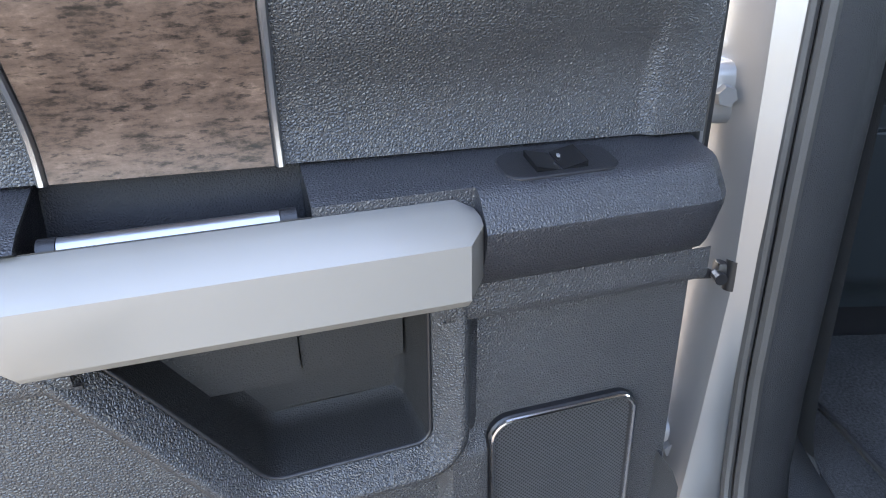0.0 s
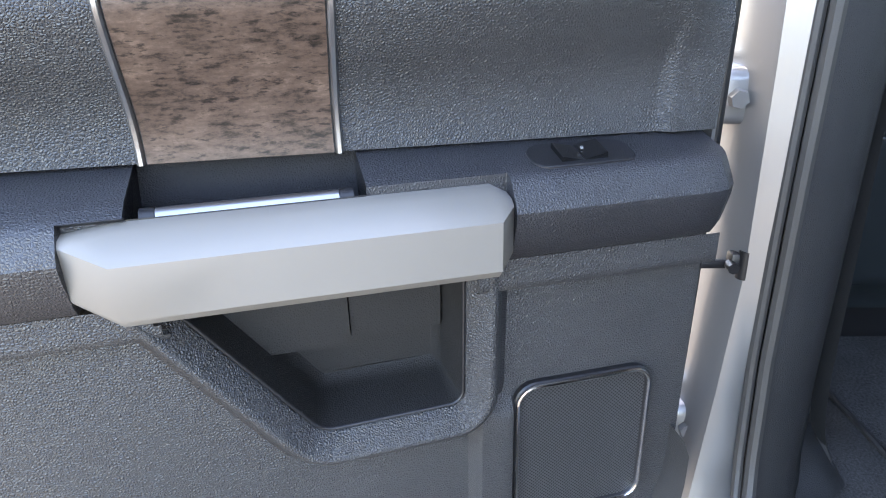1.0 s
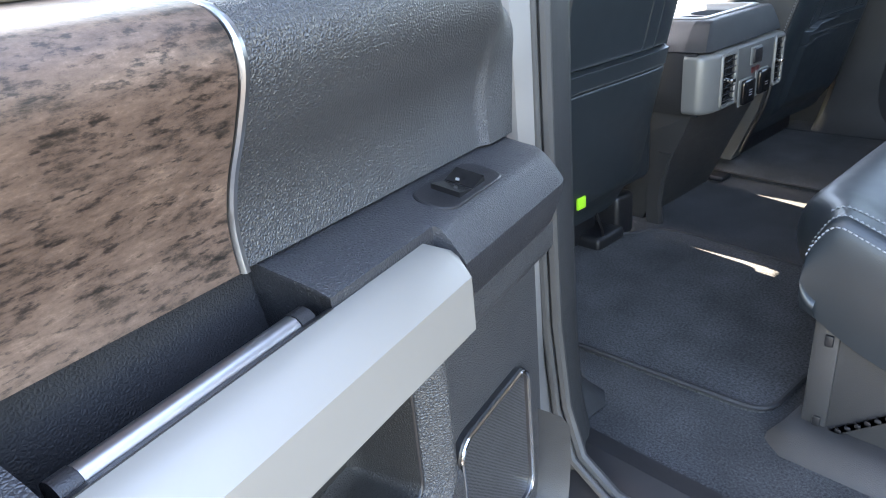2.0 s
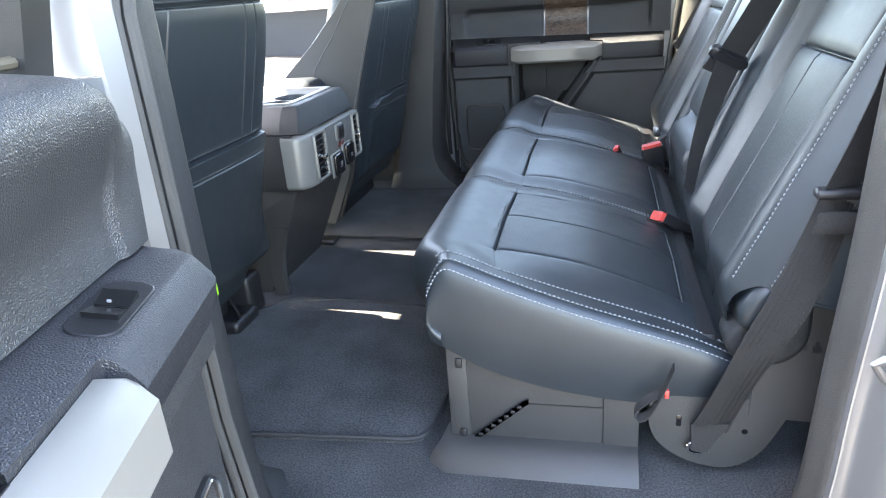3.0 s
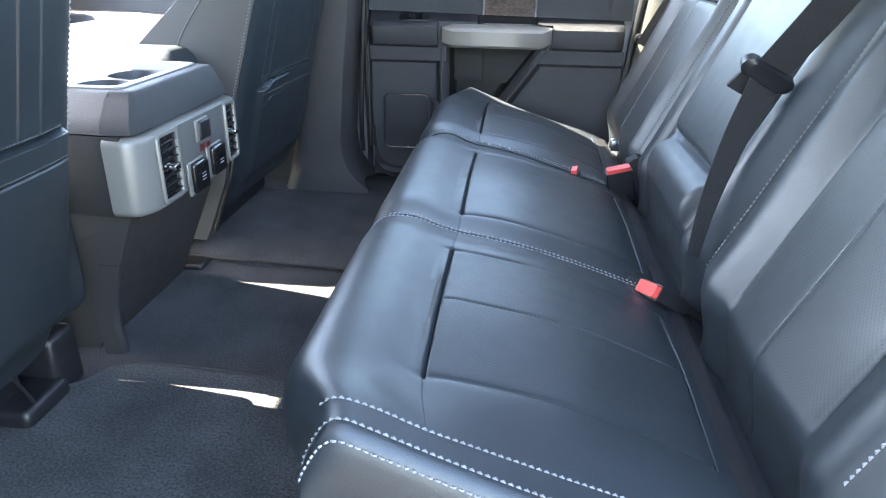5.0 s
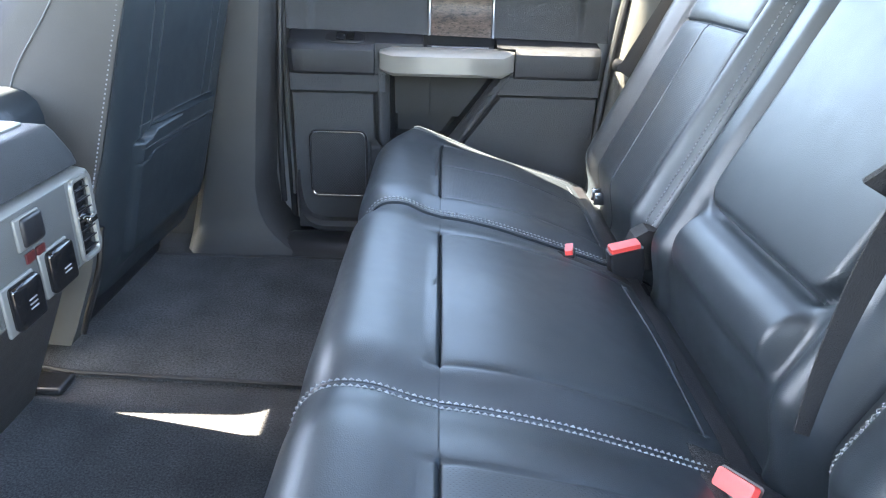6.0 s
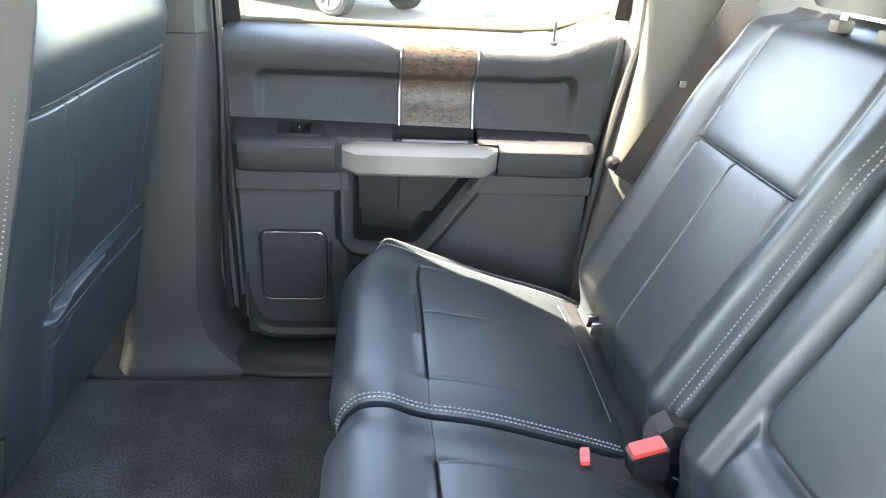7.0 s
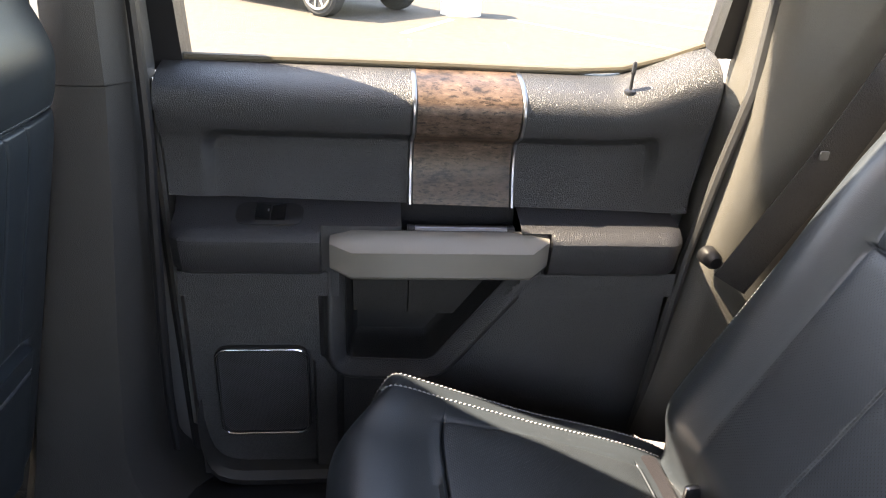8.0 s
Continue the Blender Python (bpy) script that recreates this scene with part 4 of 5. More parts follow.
LEDGE = ((-0.258, 0.0, 0.020), (-0.252, 0.008, 0.020), (-0.226, 0.022, 0.012), (-0.212, 0.025, 0.008), (-0.165, 0.024, 0.004), (-0.165, 0.0, 0.004))
bs = loft([[(x - d * k, y + (0.022 * k if y < -0.25 else 0), z * (1 - 0.2 * k)) for y, z, d in LEDGE] for x, k in ((-0.178, 1), (-0.176, 0.6), (-0.170, 0.0), (0.100, 0.0))])
part("base_ledge", soften(bs, 0.005, 3, 30), PLASTIC, sb, "moulded ledge at the foot of the box")

# ---- front seats and console ----
def front_back(y, z, off, dx=0.0):
    return Vector((-0.68 + (z - 0.08) * 0.2545 + off + dx, y, z))


def make_front_seat(c, pz, name, label, wide=0.0, seam_up=0.235, pocket=0.80, dx=0.0):
    s = thing(name, label, "car seat", (-0.9, c, 0.0))
    outline = [(0.08, 0.225), (0.16, 0.246), (0.30, 0.251), (0.50, 0.244), (0.60, 0.241), (0.68, 0.230), (0.74, 0.213), (0.775, 0.185)] if wide else [(0.08, 0.255), (0.16, 0.272), (0.30, 0.263), (0.45, 0.256), (0.60, 0.252), (0.68, 0.225), (0.74, 0.180), (0.775, 0.13)]
    pe, pd = (0.28, 0.32) if wide else (0.45, 0.55)

    def offset(y, z, hw, ex, rear):
        if wide and rear:
            pzz = pz - 0.020 * (1 - step(-0.64, -0.3, (y - c) / hw))
        else:
            pzz = pz
        off = dx - 0.075 + 0.075 * (1 - 0.5 * step(0.68, 0.775, z)) * ex
        if rear:
            e = abs(y - c) / hw
            rim = 1 - step(pocket, pocket + 0.06, e)
            # map pocket and its seams
            off += 0.012 * (1 - step(pzz - 0.0025, pzz + 0.0015, z)) * step(0.12, 0.17, z) * rim
            off += groove(z - (pzz + 0.002), 0.0022, 0.006) * rim + groove(z - (pzz - 0.035), 0.0018, 0.003) * rim
            off += groove(z - (pz + seam_up), 0.0022, 0.006) + groove(z - (pz + seam_up), 0.014, 0.003)
            if pzz + 0.004 < z < pz + seam_up:
                off += groove(e - 0.62, 0.007, 0.0035) + groove(e - 0.46, 0.007, 0.0035)
            off -= 0.02 * (1 - step(0.09, 0.17, z))
            if wide:
                off += 0.012 * step(-0.2, 1.0, (y - c) / hw)
        return off

    def on_back(k, z, up):
        """A point of the rear face, k from -1 to 1 across it."""
        hw = curve(outline, z)
        cy = abs(k) ** (1 / pe)
        y = c + hw * k
        return front_back(y, z, offset(y, z, hw, (1 - cy * cy) ** (pd / 2), True) + up)

    fine = [pz - 0.058 + 0.0014 * k for k in range(46)] + [pz + seam_up - 0.009 + 0.0014 * k for k in range(14)]
    levels = sorted([z for z in [0.09 + 0.685 * n / 140 for n in range(141)] if all(abs(z - q) > 0.0012 for q in fine)] + fine)
    turns = [math.tau * j / 128 for j in range(128)]
    turns = sorted(turns + [math.acos(sg * (e + d) ** (1 / pe)) for sg in (-1, 1) for e in (0.46, 0.62) for d in (-0.02, -0.013, -0.007, -0.003, 0.0, 0.003, 0.007, 0.013, 0.02)])
    sec = len(turns)
    bm = bmesh.new()
    rows = []
    for z in levels:
        hw = curve(outline, z)
        row = []
        for a in turns:
            cy, sx = math.cos(a), math.sin(a)
            y = c + hw * math.copysign(abs(cy) ** pe, cy)
            row.append(bm.verts.new(front_back(y, z, offset(y, z, hw, math.copysign(abs(sx) ** pd, sx), sx > 0))))
        rows.append(row)
    for a, b in zip(rows, rows[1:]):
        for j in range(sec):
            bm.faces.new((a[j], a[(j + 1) % sec], b[(j + 1) % sec], b[j]))
    bm.faces.new(rows[0])
    bm.faces.new(rows[-1])
    part("seat_back", bm, LEATHER, s, "black leather seat back with map pocket", 60)
    for z0, reach in ((pz + 0.007, pocket + 0.02), (pz - 0.030, pocket + 0.02), (pz + seam_up + 0.007, 0.86)):
        pts = [on_back(reach * (k / 24 - 1), z0, 0.0008) for k in range(49)]
        part("seam_stitching", stitches(pts, [(1, 0, 0)] * 49, r=0.0005), DARKTHREAD, s, "dark grey stitching")
    for sg in ((1,) if wide else (-1, 1)):
        pts = [on_back(sg * (0.975 if wide else 0.93), 0.12 + 0.58 * k / 60, 0.0008) for k in range(61)]
        part("edge_stitching", stitches(pts, [(1, sg, 0)] * 61, 0.006, 0.0010, 0.0010), THREAD, s, "pale grey stitching")
    # Inner edge and height are also set to trim the sun slivers on the floor.
    cu = box(-1.22, -0.684 if wide else -0.655, c - (0.357 if wide else 0.31), c + (0.25 if wide else 0.274), 0.14, 0.455 if wide else 0.355, 0.04 if wide else 0.022, 3)
    part("seat_cushion", cu, LEATHER, s)
    if wide:
        # lit-coloured side bolster towards the console, with a seam, and the valance at its foot
        yb = c - 0.252
        side = [(-0.700, 0.10), (-0.612, 0.35), (-0.560, 0.52), (-0.514, 0.66), (-0.492, 0.74), (-0.480, 0.80), (-0.515, 0.815), (-0.568, 0.715), (-0.640, 0.620), (-0.720, 0.535), (-0.815, 0.450), (-0.860, 0.35), (-0.860, 0.12)]
        rim = {0: 1.0, 1: 1.0, 2: 1.0, 3: 1.0, 4: 1.0, 5: 1.0, 6: 0.6}
        sb_ = loft([[(x - inset * rim.get(k, -0.3), yy, z) for k, (x, z) in enumerate(side)] for yy, inset in ((yb + 0.06, 0.050), (yb + 0.020, 0.014), (yb + 0.008, 0.004), (yb - 0.001, 0.003), (yb - 0.005, 0.010))])
        part("side_bolster", soften(sb_, 0.006, 2, 40), LITLEATHER, s, "leather side bolster coloured lighter as if lit")
        seamline = [(-0.560, yb - 0.0062, 0.700), (-0.598, yb - 0.0062, 0.640), (-0.650, yb - 0.0062, 0.560), (-0.715, yb - 0.0062, 0.470), (-0.735, yb - 0.0062, 0.400), (-0.742, yb - 0.0062, 0.30)]
        part("bolster_seam", tube(spline(seamline, 24), 0.0012, 6), DARKTHREAD, s, "dark seam")
        edge = [(-0.695 + 0.3 * (z - 0.12) + 0.006, yb - 0.004, z) for z in [0.13 + 0.54 * k / 50 for k in range(51)]]
        part("edge_stitching", stitches(edge, [(0.5, -1, 0.1)] * 51, 0.0056, 0.0014, 0.0010), THREAD, s, "pale grey stitching")
        val = [(-0.715, 0.030), (-0.700, 0.060), (-0.655, 0.170), (-0.640, 0.235), (-0.760, 0.235), (-0.860, 0.16), (-0.860, 0.04)]
        part("valance", soften(loft([[(x, yy, z) for x, z in val] for yy in (yb - 0.012, yb + 0.04)]), 0.006, 2, 40), GREYTRIM, s, "grey plastic seat valance")
        part("valance_cable", tube(spline([(-0.628, yb - 0.010, 0.245), (-0.640, yb - 0.016, 0.18), (-0.672, yb - 0.014, 0.10), (-0.690, yb - 0.010, 0.055)], 16), 0.005, 8), DARKPLASTIC, s, "black cable sleeve")
    else:
        # carpeted flap under the map pocket and a pale trim edge
        fb_ = loft([[front_back(c + k, z, o) for k, z, o in ((-0.20, 0.165, -0.055), (0.0, 0.150, -0.045), (0.150, 0.150, -0.050), (0.215, 0.205, -0.045), (0.215, 0.26, -0.06), (-0.20, 0.24, -0.06))], [front_back(c + k, z, o) for k, z, o in ((-0.20, 0.165, -0.030), (0.0, 0.150, -0.020), (0.150, 0.150, -0.024), (0.215, 0.205, -0.026), (0.215, 0.26, -0.020), (-0.20, 0.24, -0.016))]])
        part("lower_flap", soften(fb_, 0.008, 2, 40), CARPET, s, "dark carpet flap under the pocket")
        # Black seat-side plastic, lengthened to keep a stray sun patch off the floor.
        part("inner_valance", soften(box(-0.92, -0.700, c + 0.215, c + 0.280, 0.0, 0.10, 0.012, 3), 0.001, 1, 60), DARKPLASTIC, s, "black plastic seat valance")
        part("flap_edge", tube(spline([front_back(c + 0.150, 0.148, -0.020), front_back(c + 0.190, 0.170, -0.020), front_back(c + 0.222, 0.195, -0.020)], 10), 0.003, 6), GREYTRIM, s, "pale trim edge")
    part("seat_base", box(-1.15, -0.74, c - 0.20, c + 0.20, 0.0, 0.15, 0.02), DARKPLASTIC, s)
    hr = loft([[front_back(c + hwid * math.copysign(abs(math.cos(a)) ** 0.5, math.cos(a)), z, -0.08 + 0.06 * math.copysign(abs(math.sin(a)) ** 0.6, math.sin(a))) for a in [k * math.tau / 24 for k in range(24)]] for z, hwid in ((0.835, 0.09), (0.85, 0.125), (0.90, 0.138), (0.97, 0.135), (1.01, 0.115), (1.025, 0.08))])
    part("head_restraint", soften(hr, 0.012, 2, 50), LEATHER, s)
    for dy in (-0.06, 0.06):
        part("post", tube([front_back(c + dy, 0.76, -0.075), front_back(c + dy, 0.86, -0.075)], 0.006), CHROME, s)
    return s


make_front_seat(-0.030, 0.422, "driver_seat", "black leather front seat seen from behind")
make_front_seat(1.002, 0.372, "passenger_seat", "black leather front seat with map pocket and lit-coloured side", 0.0085, 0.262, 0.64, 0.014)

con = thing("center_console", "black centre console with silver rear vent panel", "console", (-0.8, 0.42, 0.0))
CY = 0.420                                  # middle of the console
# upper box: slanted sides round an open tray
walls = [loft([[(x, y + t if y < 0.30 else y, z) for y, z in q] for x, t in ((-0.860, 0.020), (-0.74, 0.012), (-0.600, 0.0))]) for q in (
    ((0.252, 0.396), (0.256, 0.410), (0.284, 0.447), (0.290, 0.450), (0.318, 0.450), (0.318, 0.396)),
    ((0.586, 0.396), (0.582, 0.410), (0.560, 0.447), (0.554, 0.450), (0.538, 0.450), (0.538, 0.396)))]
walls.append(box(-1.15, -0.858, 0.304, 0.560, 0.396, 0.452, 0.008))
rear = loft([[(-0.602, y0, z), (x, y0 + 0.004, z), (x + 0.004, y0 + 0.012, z), (x + 0.004, y1 - 0.012, z), (x, y1 - 0.004, z), (-0.602, y1, z)] for z, y0, y1, x in ((0.396, 0.252, 0.586, -0.560), (0.410, 0.256, 0.582, -0.562), (0.440, 0.278, 0.565, -0.569), (0.448, 0.286, 0.558, -0.572), (0.450, 0.292, 0.552, -0.577))])
part("upper_box", join(rear, *walls), CONSOLE, con, "", 40)
md = loft([[(x, y + t if y < CY else y, z) for y, z in ((0.262, 0.270), (0.252, 0.300), (0.250, 0.394), (0.588, 0.394), (0.586, 0.300), (0.576, 0.270))] for x, t in ((-1.15, 0.022), (-0.70, 0.013), (-0.590, 0.0), (-0.575, 0.0))])
part("mid_box", soften(md, 0.004, 2, 30), CONSOLE, con)
lo = loft([[(-1.15, 0.31, 0.0), (-1.15, 0.298, 0.27), (-1.15, 0.585, 0.27), (-1.15, 0.60, 0.0)], [(-0.725, 0.326, 0.0), (-0.590, 0.272, 0.27), (-0.590, 0.586, 0.27), (-0.725, 0.634, 0.0)]])
part("lower_box", soften(lo, 0.008, 2, 30), PLASTIC, con)
# a rib that stands down the near corner of the lower box
part("corner_rib", soften(loft([[(x - 0.030, y - 0.006, z), (x, y - 0.006, z), (x + 0.004, y + 0.004, z), (x, y + 0.016, z), (x - 0.030, y + 0.016, z)] for x, y, z in ((-0.676, 0.318, 0.0), (-0.680, 0.316, 0.05), (-0.668, 0.306, 0.11), (-0.640, 0.292, 0.18))]), 0.004, 2, 30), PLASTIC, con)
# silver bezel that wraps round the near corner
BZ = [(y, z) for y, z in rounded(0.246, 0.588, 0.276, 0.392, 0.012)]
def bezel_ring(x, dl, dr, dz):
    return [(x, (y + dl) if y < CY else (y - dr), z + (dz if z < 0.33 else -dz)) for y, z in BZ]
bezel = part("vent_bezel", loft([bezel_ring(-0.600, 0, 0, 0), bezel_ring(-0.575, 0, 0, 0), bezel_ring(-0.566, 0.003, 0.001, 0), bezel_ring(-0.556, 0.014, 0.002, 0.001), bezel_ring(-0.550, 0.026, 0.003, 0.002), bezel_ring(-0.546, 0.036, 0.006, 0.005)]), BEZEL, con, "silver vent bezel", 40)
VENTS = ((0.296, 0.348), (0.532, 0.566))
for y0, y1 in VENTS:
    part("air_vent", box(-0.552, -0.5445, y0, y1, 0.288, 0.382, 0.004), PIANO, bezel, "black air vent with slats")


def shrink(pts, d):
    cx, cy = -0.727, CY
    return [(x + (cx - x) * d / 0.13, y + (cy - y) * d / 0.116) for x, y in pts]


TRAY = rounded(-0.856, -0.598, 0.306, 0.538, 0.014)
tray = part("cup_tray", loft([[(x, y, z) for x, y in shrink(TRAY, d)] for d, z in ((-0.009, 0.446), (-0.009, 0.4520), (-0.006, 0.4535), (0.003, 0.4530), (0.006, 0.4505), (0.009, 0.440))], cap=False), BEZEL, con, "silver-rimmed cup holder tray", 50)


def holed(x0, x1, y0, y1, cx, cy, rings):
    """A flat plate whose round hole runs on down: rings of (radius, height)."""
    loops = [[], *[[] for _ in rings]]
    for k in range(48):
        c, s_ = math.cos(k * math.tau / 48), math.sin(k * math.tau / 48)
        t = min(((x1 if c > 0 else x0) - cx) / c if abs(c) > 1e-6 else 9, ((y1 if s_ > 0 else y0) - cy) / s_ if abs(s_) > 1e-6 else 9)
        loops[0].append((cx + c * t, cy + s_ * t, rings[0][1]))
        for q, (r, z) in enumerate(rings):
            loops[q + 1].append((cx + r * c, cy + r * s_, z))
    return loft(loops, cap=False)


WELL = [(0.047, 0.4405), (0.0455, 0.4420), (0.0435, 0.4410), (0.042, 0.436), (0.038, 0.385), (0.001, 0.3845)]
for yc, y0, y1 in ((0.472, 0.424, 0.533), (0.376, 0.311, 0.424)):
    part("cup_well", holed(-0.725, -0.605, y0, y1, -0.662, yc, WELL), DARKPLASTIC, tray, "round black cup well", 40)
part("tray_floor", box(-0.850, -0.725, 0.311, 0.533, 0.425, 0.4405, 0.003), DARKPLASTIC, tray, "flat black tray floor")
part("armrest_lid", box(-1.15, -0.866, 0.302, 0.562, 0.448, 0.470, 0.010, 3), ARMVINYL, con, "padded black console lid")

# ---- pillars, roof and closing walls ----
def pillar_trim(side):
    def Q(x, y, z):
        return (x, y if side > 0 else 2 * YC - y - 0.048, z)
    loops = []
    for z, x0, x1, yi in ((0.0, -0.690, -0.400, 1.188), (0.008, -0.688, -0.418, 1.192), (0.020, -0.686, -0.440, 1.200), (0.040, -0.682, -0.466, 1.210), (0.065, -0.678, -0.486, 1.217), (0.10, -0.670, -0.500, 1.222), (0.15, -0.660, -0.505, 1.226), (0.33, -0.625, -0.490, 1.232), (0.50, -0.590, -0.472, 1.238), (0.65, -0.560, -0.458, 1.242), (0.652, -0.556, -0.4575, 1.239), (0.90, -0.54, -0.45, 1.240), (1.2, -0.52, -0.45, 1.245)):
        if side < 0:
            x0 = -0.515
        yo = max(yi + 0.037, 1.36 - 0.15 * max(0.0, z - 0.65)) if side > 0 else max(1.277, yi + 0.036)
        loops.append([Q(x0, yo, z), Q(x0, yi + 0.035, z), Q(x0 + 0.02, yi + 0.006, z), Q(x0 + 0.045, yi, z), Q(x1 - 0.02, yi + 0.004, z), Q(x1, yi + 0.03, z), Q(x1, yo, z)])
    if side < 0:
        loops = loops[1:]
    return soften(loft(loops), 0.006, 2, 40)


bp = thing("b_pillar_far", "black plastic-trimmed pillar with rubber seal", "car pillar", (-0.5, 1.25, 0.0), kind="structure")
part("trim_panel", pillar_trim(1), PLASTIC, bp, "", 40)
part("door_seal", tube(spline([(-0.474, 1.290, 0.10), (-0.474, 1.285, 0.20), (-0.466, 1.280, 0.35), (-0.456, 1.276, 0.50), (-0.448, 1.274, 0.65), (-0.446, 1.27, 1.1)], 30), 0.007, 8), DARKPLASTIC, bp)
part("pillar_paint", soften(loft([[(-0.56, 1.365 - q, z), (-0.470, 1.365 - q, z), (-0.470, 1.44 - q, z), (-0.56, 1.44 - q, z)] for z, q in ((-0.1, 0.0), (0.65, 0.0), (1.2, 0.115))]), 0.008, 2, 30), PAINT, bp)
bn = thing("b_pillar_near", "silver painted door pillar with black seal and trim", "car pillar", (-0.5, -0.33, 0.0), kind="structure")
tn = pillar_trim(-1)
bmesh.ops.translate(tn, verts=tn.verts, vec=(0.030, 0, 0))
part("trim_panel", tn, CONSOLE, bn, "", 40)
part("trim_edge", soften(loft([[(-0.50, -0.345, z), (-0.425 + f, -0.350, z), (-0.403 + f, -0.366, z), (-0.392 + f, -0.384, z), (-0.386 + f, -0.410, z), (-0.386 + f, -0.424, z), (-0.396 + f, -0.430, z), (-0.50, -0.41, z)] for z, f in ((-0.02, 0.03), (0.05, 0.012), (0.15, 0.004), (0.4, 0.0), (0.7, 0.0), (1.15, 0.0))]), 0.003, 2, 30), CONSOLE, bn)
for dx, dy, r in ((0.053, -0.428, 0.0075), (0.048, -0.441, 0.0055)):
    part("door_seal", tube([(-0.25 + dx, dy - 0.012, -0.012), (-0.34 + dx, dy - 0.012, -0.008), (-0.395 + dx, dy - 0.008, 0.02), (-0.425 + dx, dy, 0.08), (-0.437 + dx, dy, 0.2), (-0.441 + dx, dy, 0.4), (-0.442 + dx, dy, 0.65), (-0.442 + dx, dy + 0.10, 1.12)], r, 8), RUBBER, bn, "black rubber door seal")
pp = loft([[(-0.56, -0.38, z), (-0.445 + f, -0.425, z), (-0.426 + f, -0.433, z), (-0.421 + f, -0.446, z), (-0.428 + f, -0.462 - g, z), (-0.450 + f, -0.476 - g, z), (-0.49, -0.482 - g, z), (-0.56, -0.486 - g, z)] for z, f, g in ((-0.2, 0.10, 0.05), (-0.10, 0.06, 0.05), (-0.03, 0.03, 0.035), (0.05, 0.010, 0.02), (0.15, 0.0, 0.008), (0.3, 0.0, 0.0), (0.5, 0.0, 0.004), (0.7, 0.0, 0.01), (1.15, 0.0, 0.01))])
for v in pp.verts:
    if v.co.x > -0.50:
        v.co.x += 0.030
    if v.co.z > 0.7:
        v.co.y += 0.10
part("pillar_paint", soften(pp, 0.005, 2, 30), PAINT, bn, "silver painted pillar")
for z in (0.475, 0.085):
    hg = part("hinge", soften(join(box(-0.480, -0.420, -0.510, -0.462, z - 0.028, z + 0.028, 0.012, 3), tube([(-0.478, -0.515, z - 0.035), (-0.478, -0.515, z + 0.035)], 0.013, 14)), 0.002, 1, 60), PAINT, bn, "silver painted door hinge")
    part("hinge_bolt", tube([(-0.424, -0.488, z), (-0.412, -0.488, z)], [0.011, 0.009], 6), PAINT, hg)
part("check_arm", join(box(-0.424, -0.414, -0.540, -0.455, 0.297, 0.306, 0.003), box(-0.420, -0.402, -0.476, -0.448, 0.296, 0.320, 0.005), tube([(-0.405, -0.460, 0.292), (-0.405, -0.460, 0.323)], 0.008, 12), tube([(-0.408, -0.474, 0.306), (-0.396, -0.474, 0.306)], 0.006, 10)), DARKPLASTIC, bn, "black door check arm")
cp = thing("c_pillar_near", "silver painted rear door frame with black seal", "car pillar", (0.35, -0.33, 0.0), kind="structure")
CX = [(-0.20, 0.16), (-0.04, 0.215), (0.02, 0.254), (0.08, 0.272), (0.25, 0.283), (0.38, 0.292), (0.51, 0.297), (0.70, 0.308), (0.90, 0.328), (1.15, 0.362)]
zs = [-0.20 + 1.35 * k / 36 for k in range(37)]
pp = loft([[(x + dx, y + 0.10 * max(0.0, z - 0.65), z) for dx, y in ((0.006, -0.345), (0.008, -0.372), (0.011, -0.381), (0.017, -0.385), (0.021, -0.392), (0.027, -0.412), (0.040, -0.440), (0.070, -0.468), (0.34, -0.49), (0.34, -0.345))] for z, x in [(z, curve(CX, z)) for z in zs]])
part("pillar_paint", pp, PAINT, cp, "silver painted door frame", 50)
zs = [z for z in zs if z > -0.05]
sl = loft([[(x + dx, y + 0.10 * max(0.0, z - 0.65), z) for dx, y in ((0.008, -0.318), (-0.001, -0.322), (-0.005, -0.330), (-0.004, -0.342), (0.002, -0.352), (0.004, -0.362), (0.008, -0.372), (0.014, -0.374), (0.030, -0.350), (0.030, -0.322))] for z, x in [(z, curve(CX, z)) for z in zs]])
part("door_seal", sl, RUBBER, cp, "wide rubber door seal", 60)
part("flange_edge", tube([(curve(CX, z) + 0.0105, -0.380 + 0.10 * max(0.0, z - 0.65), z) for z in zs], 0.0016, 6), PAINT, cp, "bright edge of the painted flange")
part("trim_panel", loft([[(x + 0.012, -0.300, z), (0.60, -0.24, z), (0.60, -0.33, z), (x + 0.010, -0.325, z)] for z, x in [(z, curve(CX, z)) for z in zs if z > 0.40]]), CONSOLE, cp)
part("lower_infill", box(0.33, 0.60, -0.200, -0.180, 0.0, 0.42, 0.004), CONSOLE, cp)
cf = thing("c_pillar_far", "pale grey pillar trim beside the far seat", "car pillar", (0.35, 1.28, 0.0), kind="structure")
zs = [0.10 + 1.05 * k / 14 for k in range(15)]
part("trim_panel", loft([[(0.262 + f, 1.335, z), (0.266 + f, 1.300, z), (0.278 + f, 1.285, z), (0.300 + f, 1.278, z), (0.36 + f, 1.262, z), (0.42 + f, 1.245, z), (0.62, 1.22, z), (0.62, 1.38, z), (0.262 + f, 1.38, z)] for z, f in [(z, curve([(0.1, -0.03), (0.35, 0.005), (0.5, 0.022), (0.65, 0.035), (0.85, 0.02), (1.15, 0.0)], z)) for z in zs]]), CREAM, cf, "pale grey pillar trim", 50)
part("door_seal", tube([(0.236, 1.31, 0.02), (0.248, 1.31, 0.2), (0.262, 1.31, 0.42), (0.280, 1.31, 0.55), (0.300, 1.312, 0.66), (0.290, 1.30, 0.85), (0.27, 1.24, 1.12)], 0.008, 8), RUBBER, cf, "black rubber door seal")
